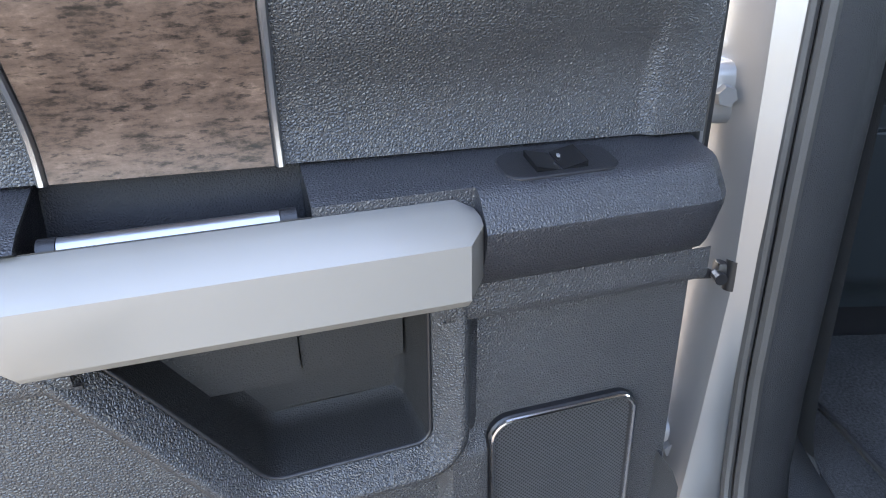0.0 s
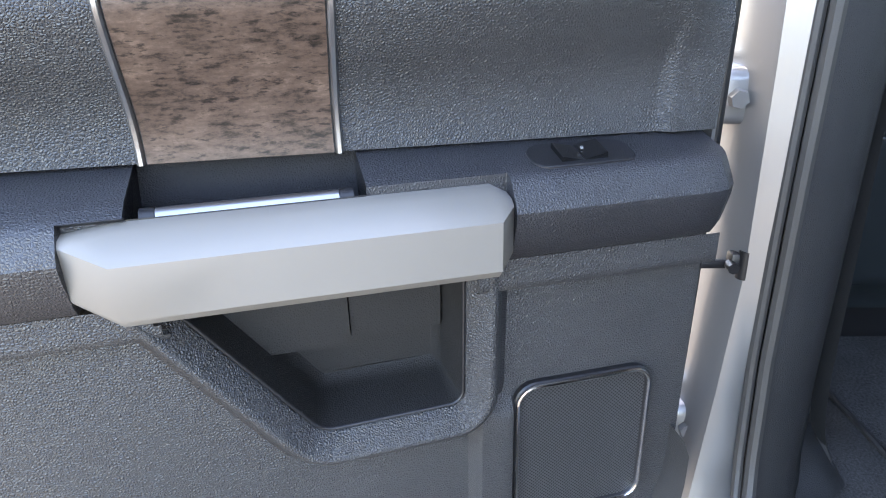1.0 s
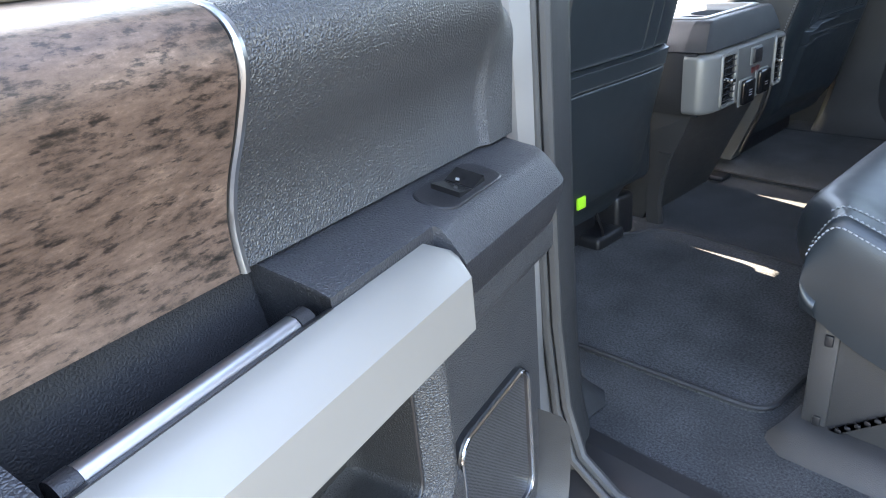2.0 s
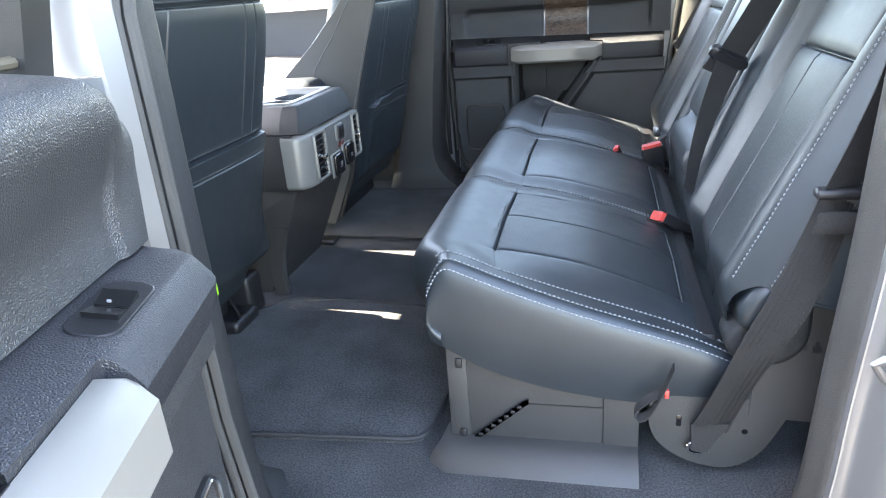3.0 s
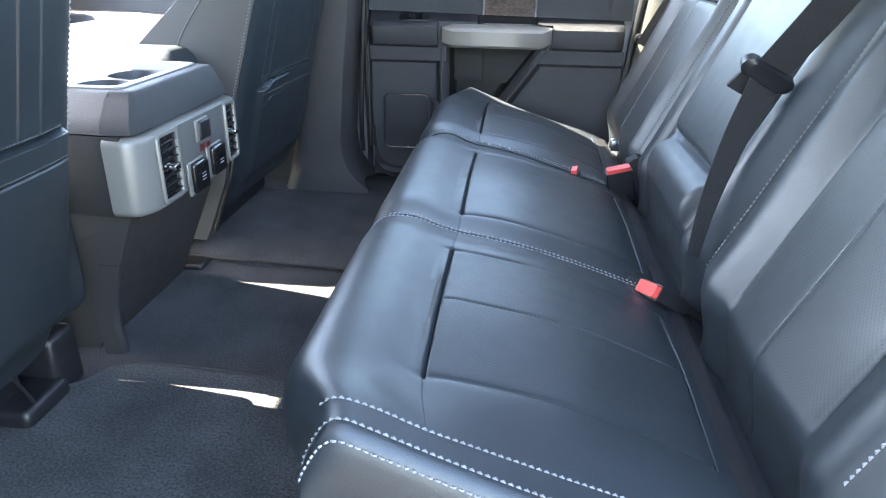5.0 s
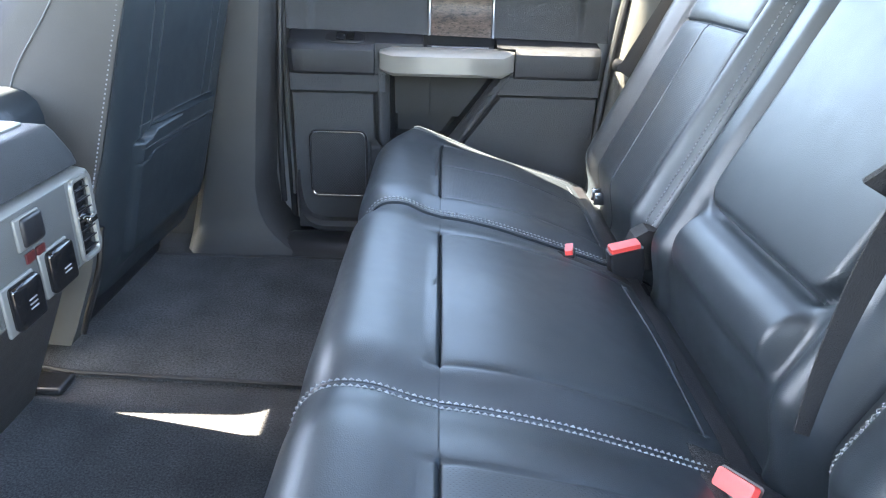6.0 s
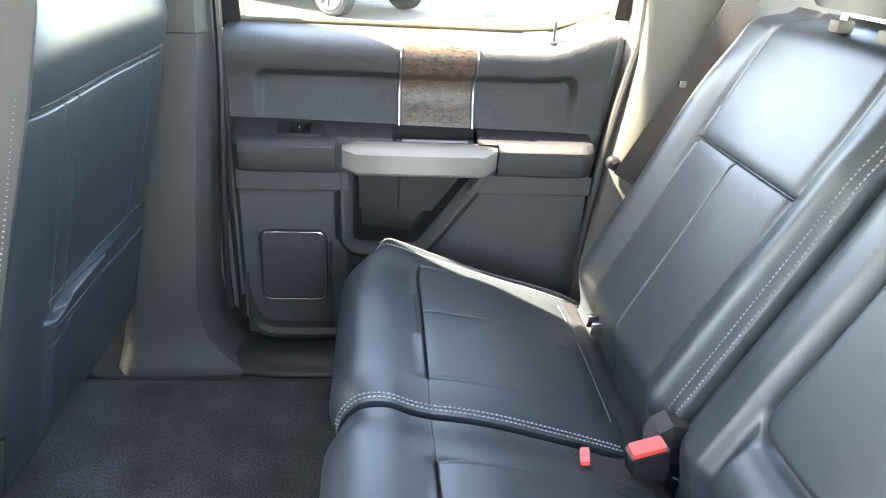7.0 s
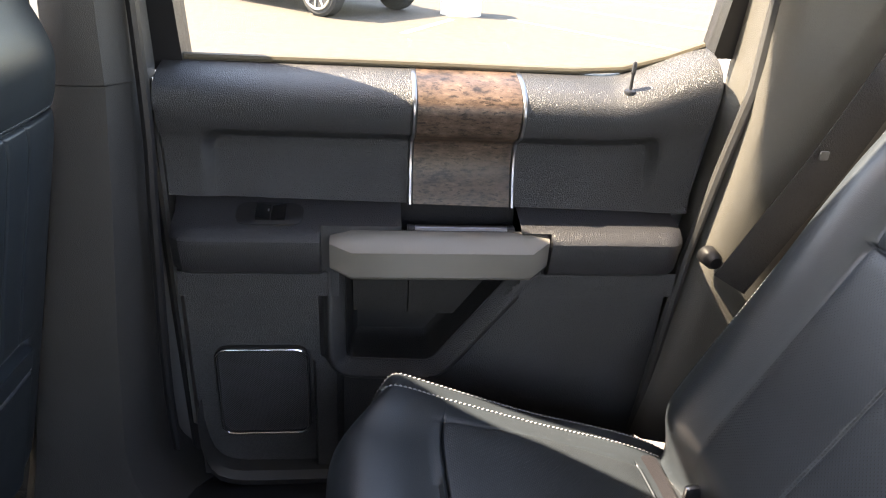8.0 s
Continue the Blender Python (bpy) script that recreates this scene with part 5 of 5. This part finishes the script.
tagged(part("rear_wall", box(0.62, 0.68, -0.45, 1.40, -0.1, 0.72, 0.01), PLASTIC), "black rear cab wall behind the bench", "wall", kind="structure")
# Out of sight; hung this low to keep the sun off the bench.
tagged(part("header_sun_block", box(-1.12, -1.02, -0.37, 1.10, 0.97, 1.24, 0.02), HEADLINER), "unseen windshield header lowered to shade the bench", "roof", kind="structure")
# Unseen roof; its far edge is shaped to leave a sun strip on the seat.
rf = [(-1.10, 1.33), (-0.86, 1.274), (-0.78, 1.225), (-0.70, 1.188), (-0.62, 1.161), (-0.56, 1.168), (-0.52, 1.240), (-0.45, 1.272), (-0.30, 1.272), (-0.20, 1.225), (-0.12, 1.205), (0.70, 1.200), (0.70, -0.25), (-1.10, -0.25)]
tagged(part("roof", soften(loft([[(x, y, z) for x, y in rf] for z in (1.20, 1.24)]), 0.008, 2, 30), HEADLINER), "pale unseen headliner roof, far edge cut to shape the sun", "roof", kind="structure")
# Unseen rail, added to close the gap where sun came in.
for y0, y1, nm in ((-0.37, -0.24, "sun_block_rail"),):
    tagged(part(nm, soften(loft([[(x, y0, 1.19), (x, (y0 + y1) / 2, 1.16), (x, y1, 1.14), (x, y1, 1.22), (x, y0, 1.24)] for x in (-1.35, 0.70)]), 0.01, 2, 30), HEADLINER), "unseen roof rail added to block stray sun", "roof", kind="structure")
tagged(part("sill_near", soften(loft([[(x, y, z) for y, z in ((-0.365, 0.0), (-0.37, 0.006), (-0.395, 0.004), (-0.41, -0.012), (-0.44, -0.025), (-0.48, -0.06), (-0.48, -0.2), (-0.365, -0.2))] for x in (-0.55, 0.40)]), 0.004, 2, 30), DARKPLASTIC), "black plastic door sill plate", "door sill", kind="structure")
tagged(part("sill_far", soften(loft([[(x, y, z) for y, z in ((1.178 + e, 0.0), (1.184 + e, 0.010), (1.200 + e, 0.022), (1.225, 0.030), (1.255, 0.034), (1.275, 0.030), (1.36, 0.0), (1.36, -0.1), (1.178 + e, -0.1))] for x, e in ((-0.50, 0.022), (-0.42, 0.010), (-0.35, 0.0), (0.30, 0.0))]), 0.004, 2, 30), DARKPLASTIC), "black plastic sill under the shut door", "door sill", kind="structure")
fd = thing("front_door_far", "black front passenger door panel", "car door", (-1.0, 1.30, 0.0))
part("door_panel", soften(loft([[(x, y, z) for y, z in ((1.36, 0.0), (1.31, 0.0), (1.31, 0.36), (1.27, 0.38), (1.26, 0.44), (1.27, 0.46), (1.33, 0.47), (1.34, 0.58), (1.33, 0.62), (1.38, 0.65), (1.38, 0.0))] for x in (-1.45, -0.57)]), 0.004, 2, 30), PLASTIC, fd)
part("door_shell", box(-1.5, -0.565, 1.385, 1.49, -0.1, 0.65, 0.01), PAINT, fd)
part("window_frame", join(tube([(-0.60, 1.42, 0.64), (-0.62, 1.31, 1.12), (-1.15, 1.28, 1.15), (-1.52, 1.42, 0.66)], 0.022, 8), tube([(-1.5, 1.42, 0.65), (-0.6, 1.42, 0.65)], 0.014, 8)), DARKPLASTIC, fd, "black window frame")
nd = thing("front_door_near", "silver front door of the truck, shut", "car door", (-1.0, -0.4, 0.0))
part("door_shell", box(-1.5, -0.565, -0.53, -0.36, -0.1, 0.65, 0.01), PAINT, nd)
part("window_frame", join(tube([(-0.60, -0.47, 0.63), (-0.62, -0.36, 1.12), (-1.15, -0.33, 1.15), (-1.52, -0.47, 0.66)], 0.022, 8), tube([(-1.5, -0.47, 0.64), (-0.6, -0.47, 0.64)], 0.014, 8)), DARKPLASTIC, nd, "black window frame")
pb = bmesh.new()
pb.faces.new([pb.verts.new(p) for p in ((-0.60, -0.465, 0.63), (-0.62, -0.36, 1.12), (-1.15, -0.33, 1.15), (-1.50, -0.465, 0.65))])
po = part("window_pane", pb, DARKGLASS, nd, "side window glass")
po.visible_shadow = False
tagged(part("dashboard", box(-1.75, -1.30, -0.35, 1.30, 0.2, 0.62, 0.06, 4), PLASTIC), "black dashboard", "dashboard", kind="structure")


# ---- floor mats ----
def make_mat(pts, z, name, label):
    o = thing(name, label, "floor mat", (pts[0][0], pts[0][1], z), group="rear floor mats")
    ring = []
    n = len(pts)
    for i in range(n):
        a, b, c = Vector(pts[i - 1]), Vector(pts[i]), Vector(pts[(i + 1) % n])
        r = min(0.035, (a - b).length * 0.4, (c - b).length * 0.4)
        p, q = b + (a - b).normalized() * r, b + (c - b).normalized() * r
        for k in range(6):
            t = k / 5
            ring.append((1 - t) ** 2 * p + 2 * t * (1 - t) * b + t * t * q)
    part("mat_body", soften(loft([[(v.x, v.y, 0.0005) for v in ring], [(v.x, v.y, z) for v in ring]]), 0.002, 1, 60), MAT, o)
    line = [(v.x, v.y, z) for v in ring]
    part("binding", tube(line + line[:1], 0.0042, 6), BINDING, o, "stitched black edge binding")
    return o


make_mat([(-0.83, -0.235), (-0.212, -0.198), (-0.190, 0.245), (-0.33, 0.258), (-0.577, 0.283), (-0.662, 0.272), (-0.690, 0.205), (-0.83, 0.165)], 0.009, "floor_mat", "black carpet floor mat with bound edge")
make_mat([(-0.86, 0.74), (-0.705, 0.695), (-0.20, 0.665), (-0.20, 1.16), (-0.56, 1.16), (-0.86, 1.17)], 0.009, "floor_mat", "black carpet floor mat with bound edge")

# ---- belts and buckles ----
def make_buckle(at, way, side, name, label, length=0.062, half=0.022, t=0.011):
    """A buckle whose red end is at `at`; its body runs back along way."""
    o = thing(name, label, "seat belt buckle", at, group="buckles on the rear bench")
    w = Vector(way).normalized()
    s = Vector(side)
    s = (s - w * s.dot(w)).normalized()
    u = s.cross(w).normalized()
    A = Vector(at)

    def ring(d, a, b, n=5):
        return [A + w * d + s * x + u * y for x, y in rounded(-a, a, -b, b, min(a, b) * 0.35, n)]
    part("housing", soften(loft([ring(0.006, half, t), ring(length * 0.6, half, t), ring(length, half * 0.8, t * 0.8)]), 0.001, 1, 50), DARKPLASTIC, o)
    part("release_button", soften(loft([ring(-0.001, half * 0.86, t * 0.80), ring(0.008, half * 0.90, t * 0.84)]), 0.0012, 2, 50), RED, o, "red release button")
    part("stalk", loft([ring(length - 0.004, half * 0.5, t * 0.4), ring(length + 0.05, half * 0.5, t * 0.4)]), WEB, o)
    return o


make_buckle((0.170, 0.702, 0.252), (0.22, 0.10, -1.0), (1, 0.10, 0.12), "seat_belt_buckle", "black belt buckle with red button on the bench", 0.07, 0.026, 0.013)
make_buckle((0.150, 0.229, 0.226), (0.80, 0.20, -0.50), (0.45, -0.85, 0.15), "seat_belt_buckle", "black belt buckle with red button in seat gap", 0.06, 0.024, 0.011)
make_buckle((0.085, 0.690, 0.250), (0.25, 0.10, -1.0), (0.25, 1, 0.0), "seat_belt_buckle", "sunken black belt buckle with narrow red button", 0.06, 0.013, 0.007)

nb = thing("seat_belt_near", "dark woven seat belt hanging beside the bench", "seat belt", (0.2, -0.25, 0.08))
path = spline([(0.190, -0.222, 0.080), (0.228, -0.245, 0.20), (0.262, -0.255, 0.29), (0.298, -0.248, 0.405)], 14)
part("lap_strap", ribbon(path, [Vector((0.0225, 0.004 + 0.006 * math.sin(i * 0.6), -0.008)) for i in range(14)]), WEB, nb, "brown-black ribbed webbing")
for k in range(-3, 4):
    off = Vector((0.0225, 0.004, -0.008)) * (k / 3.6)
    part("rib", tube([p + off + Vector((0, -0.0012, 0)) for p in path], 0.0006, 4), WEB, nb)
path = spline([(0.300, -0.246, 0.412), (0.328, -0.250, 0.50), (0.350, -0.250, 0.60), (0.385, -0.235, 0.80), (0.42, -0.20, 1.1)], 14)
part("shoulder_strap", ribbon(path, [Vector((0.020, 0.010, -0.008))] * 14), WEB, nb, "brown-black ribbed webbing")
part("belt_tongue", soften(box(0.272, 0.326, -0.260, -0.240, 0.408, 0.420, 0.005, 3), 0.001, 1, 60), DARKPLASTIC, nb, "black belt tongue")
part("folded_hem", box(0.272, 0.322, -0.256, -0.248, 0.368, 0.394, 0.002), WEB, nb)
part("anchor_fold", loft([[(0.166, -0.224, 0.086), (0.214, -0.226, 0.091), (0.214, -0.220, 0.091), (0.166, -0.218, 0.086)], [(0.168, -0.226, 0.046), (0.186, -0.226, 0.042), (0.186, -0.218, 0.042), (0.168, -0.218, 0.046)]]), WEB, nb)
part("anchor_ring", tube([(0.176 + 0.013 * math.cos(a), -0.222, 0.048 + 0.009 * math.sin(a)) for a in [k * math.tau / 16 for k in range(17)]], 0.0025, 6), CHROME, nb, "steel anchor loop")

mb = thing("seat_belt_middle", "dark woven seat belt with slide on the backrest", "seat belt", (0.2, 0.24, 0.28))
path = spline([(0.206, 0.244, 0.270), (0.216, 0.254, 0.335), (0.238, 0.266, 0.420), (0.262, 0.268, 0.492)], 14)
part("lower_strap", ribbon(path, [Vector((0.0195, 0.006, -0.010)) * (0.45 + 0.55 * i / 13) for i in range(14)]), WEB, mb, "black webbing")
path = spline([(0.268, 0.264, 0.512), (0.292, 0.236, 0.565), (0.318, 0.205, 0.625), (0.36, 0.165, 0.71), (0.44, 0.12, 0.83)], 14)
part("upper_strap", ribbon(path, [Vector((0.0200, 0.004, -0.010))] * 14), WEB, mb, "black webbing")
g0 = Vector((0.262, 0.268, 0.503))
gs = Vector((0.032, 0.004, -0.0165))
gu = Vector((0.40, -0.45, 0.80)).normalized()
gu = (gu - gs * gu.dot(gs) / gs.dot(gs)).normalized()
gn = gs.cross(gu).normalized()
part("belt_slide", soften(loft([[g0 + gn * d + gs * (x / 0.036) + gu * y for x, y in rounded(-0.036 * k, 0.036 * k, -0.011 * k, 0.011 * k, 0.0105 * k, 6)] for d, k in ((-0.010, 0.8), (-0.006, 1.0), (0.006, 1.0), (0.010, 0.8))]), 0.001, 1, 60), DARKPLASTIC, mb, "oval black plastic slide")
part("slide_loop", loft([[g0 + gn * d + gs * 0.75 * x + Vector((-0.004, -0.002, -0.008)) + gu * y for x, y in ((-1, -0.030), (1, -0.030), (1, 0.0), (-1, 0.0))] for d in (-0.008, -0.003)]), WEB, mb, "sewn belt loop")

fb = thing("seat_belt_far", "dark seat belt beside the far backrest", "seat belt", (0.25, 1.22, 0.3))
path = spline([(0.285, 1.225, 0.42), (0.328, 1.226, 0.505), (0.374, 1.226, 0.597), (0.425, 1.224, 0.725), (0.52, 1.205, 0.98)], 14)
part("strap", ribbon(path, [Vector((0.022, -0.004, -0.012))] * 14), WEB, fb, "brown-black webbing")
part("belt_stop", box(0.352, 0.364, 1.219, 1.224, 0.597, 0.609, 0.003), GREYTRIM, fb, "pale belt stop button")
part("pillar_knob", tube([(0.278, 1.285, 0.435), (0.278, 1.262, 0.435), (0.278, 1.256, 0.435)], [0.014, 0.012, 0.008], 14), DARKPLASTIC, fb, "round black knob")
fl_ = thing("seat_latch", "bright steel latch at the backrest foot", "latch", (0.23, 1.02, 0.23))
for y in (1.035, 1.062):
    part("latch_plate", box(0.200, 0.222, y, y + 0.008, 0.196, 0.222, 0.003), BRUSHED, fl_)

br = thing("split_bracket", "black plastic bracket between the two backrests", "seat trim", (0.21, 0.732, 0.24))
part("bracket_body", soften(loft([[(x, y, z) for x, z in ((0.192, 0.205), (0.184, 0.235), (0.190, 0.258), (0.208, 0.270), (0.232, 0.266), (0.228, 0.205))] for y in (0.716, 0.722, 0.744, 0.750)]), 0.005, 2, 30), WEB, br)

# ---- plastic fittings at the near end of the bench ----
hc = thing("hinge_cover", "rounded black plastic hinge cover at the bench end", "seat trim", (0.24, -0.21, 0.2))
COVER = [tuple(v) for v in spline([(0.232, 0.176), (0.212, 0.184), (0.2005, 0.204), (0.2025, 0.221), (0.2150, 0.2355), (0.233, 0.254), (0.252, 0.272), (0.272, 0.283), (0.292, 0.278), (0.300, 0.250), (0.296, 0.205), (0.270, 0.178), (0.232, 0.176)], 40)][:-1]
cm = (0.250, 0.228)
part("cover", loft([[(cm[0] + (x - cm[0]) * f, y, cm[1] + (z - cm[1]) * f) for x, z in COVER] for y, f in ((-0.2200, 0.80), (-0.2195, 0.86), (-0.2175, 0.93), (-0.2135, 0.975), (-0.208, 1.0), (-0.172, 1.0), (-0.168, 0.96))]), CONSOLE, hc, "", 60)
part("screw_recess", tube([(0.228, -0.2180, 0.208), (0.228, -0.2215, 0.208)], [0.008, 0.007], 16), DARKPLASTIC, hc)
lt = thing("lower_side_trim", "black plastic lower trim panel with moulded symbols", "trim", (0.27, -0.26, 0.12))
part("panel", soften(loft([[(x, y, z) for x, z in ((0.238, 0.096), (0.242, 0.200), (0.262, 0.260), (0.400, 0.256), (0.400, 0.090))] for y in (-0.213, -0.190)]), 0.003, 2, 30), PLASTIC, lt)
part("arrow_mark", loft([[(x, y, z) for x, z in ((0.280, 0.2025), (0.289, 0.2100), (0.289, 0.2060), (0.297, 0.2060), (0.297, 0.1990), (0.289, 0.1990), (0.289, 0.1950))] for y in (-0.2130, -0.2138)]), DARKPLASTIC, lt)
part("lock_mark", loft([[(x, y, z) for x, z in ((0.3030, 0.1960), (0.3140, 0.1960), (0.3140, 0.2045), (0.3115, 0.2045), (0.3108, 0.2110), (0.3062, 0.2110), (0.3055, 0.2045), (0.3030, 0.2045))] for y in (-0.2130, -0.2138)]), DARKPLASTIC, lt)
ab = thing("anchor_bracket", "dark painted steel belt anchor bracket on the floor", "bracket", (0.2, -0.235, 0.0))
out = [(0.118, 0.125), (0.112, 0.085), (0.122, 0.050), (0.150, 0.024), (0.190, 0.010), (0.225, 0.012), (0.255, 0.034), (0.275, 0.070), (0.290, 0.110), (0.285, 0.130)]
part("plate", soften(loft([[(x, y, z) for x, z in [tuple(v) for v in spline(out, 36)]] for y in (-0.210, -0.200, -0.165)]), 0.006, 3, 30), PLASTIC, ab)
part("slot", box(0.148, 0.156, -0.2108, -0.204, 0.072, 0.090, 0.002), PIANO, ab)
part("bolt_hole", tube([(0.236, -0.2108, 0.070), (0.236, -0.207, 0.070)], 0.004, 10), PIANO, ab)
part("lower_bolt", tube([(0.186, -0.216, 0.036), (0.186, -0.209, 0.036)], [0.006, 0.008], 8), PLASTIC, ab)
ps = thing("pull_strap", "black pull loop with red tag under the cushion", "pull strap", (0.11, -0.24, 0.11))
part("loop", ribbon(spline([(0.140, -0.232, 0.178), (0.128, -0.240, 0.150), (0.112, -0.246, 0.118), (0.098, -0.246, 0.106), (0.092, -0.243, 0.116), (0.110, -0.238, 0.132), (0.134, -0.234, 0.142)], 20), [Vector((0.0, 0.007, 0.002))] * 20), WEB, ps)
part("red_tag", box(0.128, 0.134, -0.246, -0.238, 0.138, 0.150, 0.0015), RED, ps, "small red tag")

# storage box fittings
part("panel_groove", box(-0.053, 0.052, -0.1970, -0.195, 0.0835, 0.0852, 0.0), DARKPLASTIC, sb)
hs_ = loft([[(x + dx, y, z + dz) for dx, dz in ((0, 0), (0.010, 0.006), (0.010, 0.014), (0, 0.008))] for x, z, y in ((-0.142, 0.012, -0.202), (-0.062, 0.082, -0.202))])
part("support_strut", join(hs_, *[box(-0.138 + 0.0098 * k, -0.131 + 0.0098 * k, -0.2045, -0.198, 0.019 + 0.0086 * k, 0.024 + 0.0086 * k, 0.001) for k in range(8)]), DARKPLASTIC, sb, "notched folding strut")
for z in (0.030, 0.150):
    part("clip", box(-0.156, -0.146, -0.2035, -0.198, z - 0.008, z + 0.008, 0.002), DARKPLASTIC, sb)

# ---- console details ----
for y0, y1 in VENTS:
    for k in range(7):
        z = 0.294 + 0.0125 * k
        part("vent_slat", loft([[(-0.5455, y, z), (-0.5405, y, z + 0.002), (-0.5405, y, z + 0.0035), (-0.5455, y, z + 0.0015)] for y in (y0 + 0.003, y1 - 0.003)]), DARKPLASTIC, bezel)
    part("vent_tab", box(-0.5435, -0.532, (y0 + y1) / 2 - 0.009, (y0 + y1) / 2 + 0.009, 0.330, 0.338, 0.002), CHROME, bezel, "chrome vent tab")
    edge = [(-0.5445, y, z) for y, z in rounded(y0 - 0.003, y1 + 0.003, 0.285, 0.385, 0.008)]
    part("vent_frame", tube(edge + edge[:1], 0.0036, 6), BEZEL, bezel)
part("socket_panel", box(-0.5475, -0.5445, 0.362, 0.520, 0.284, 0.387, 0.006), GREYTRIM, bezel, "grey socket panel")
part("usb_surround", box(-0.546, -0.5415, 0.412, 0.458, 0.346, 0.382, 0.006, 3), BEZEL, bezel, "silver socket surround")
part("usb_port", soften(box(-0.546, -0.5375, 0.420, 0.458, 0.348, 0.380, 0.006, 3), 0.001, 1, 60), DARKPLASTIC, bezel, "black socket cover")
DULLRED = mat("dull_red_lens", (0.07, 0.014, 0.014), 0.3)
for y in (0.421, 0.441):
    part("red_button", box(-0.5455, -0.542, y, y + 0.017, 0.329, 0.341, 0.002), DULLRED, bezel, "small dull red indicator")
for y0, z0, nm in ((0.376, 0.272, 3), (0.448, 0.280, 2)):
    part("flap_surround", box(-0.546, -0.5415, y0 - 0.008, y0 + 0.050, z0 - 0.003, z0 + 0.052, 0.006, 3), BEZEL, bezel, "silver flap surround")
    sk = part("socket_flap", soften(box(-0.546, -0.533, y0, y0 + 0.050, z0, z0 + 0.050, 0.006, 3), 0.001, 1, 60), PIANO, bezel, "gloss black hinged socket flap")
    for k in range(nm):
        part("flap_mark", box(-0.5332, -0.5324, y0 + 0.019, y0 + 0.033, z0 + 0.018 + 0.005 * k, z0 + 0.0195 + 0.005 * k, 0.0), WHITEMARK, sk, "pale printed mark")

# ---- loose bits by the driver seat ----
tg = part("seat_tag", box(-0.644, -0.639, -0.038, -0.014, 0.158, 0.181, 0.001), GREEN)
tagged(tg, "yellow-green paper tag under the front seat", "tag")
rl = thing("seat_rail", "black seat rail end on the carpet", "seat rail", (-0.74, 0.12, 0.0))
part("rail_cap", soften(box(-0.80, -0.69, 0.10, 0.20, 0.0, 0.035, 0.012, 3), 0.002, 1, 60), DARKPLASTIC, rl)
part("cable", tube(spline([(-0.70, 0.10, 0.10), (-0.695, 0.115, 0.06), (-0.70, 0.13, 0.03), (-0.72, 0.15, 0.03)], 12), 0.003, 6), DARKPLASTIC, rl)

# Flat dark cap put where the carpet has a black cutout.
cutout_cap = thing("seat_rail", "dark cap standing in for a carpet cutout by the console", "seat rail", (-0.73, 0.67, 0.0))
part("rail_cap", soften(box(-0.80, -0.685, 0.640, 0.690, 0.0, 0.014, 0.006, 3), 0.002, 1, 60), DARKPLASTIC, cutout_cap)

# striker on the near rear pillar
st = thing("door_striker", "steel door striker loop on the pillar", "striker", (0.32, -0.42, 0.29))
part("striker_plate", box(0.318, 0.326, -0.452, -0.405, 0.262, 0.328, 0.003), BRUSHED, st)
part("striker_loop", tube([(0.322, -0.425, 0.312), (0.296, -0.423, 0.310), (0.290, -0.421, 0.304), (0.300, -0.420, 0.288), (0.314, -0.420, 0.276), (0.324, -0.420, 0.272)], 0.0042, 8), BRUSHED, st)
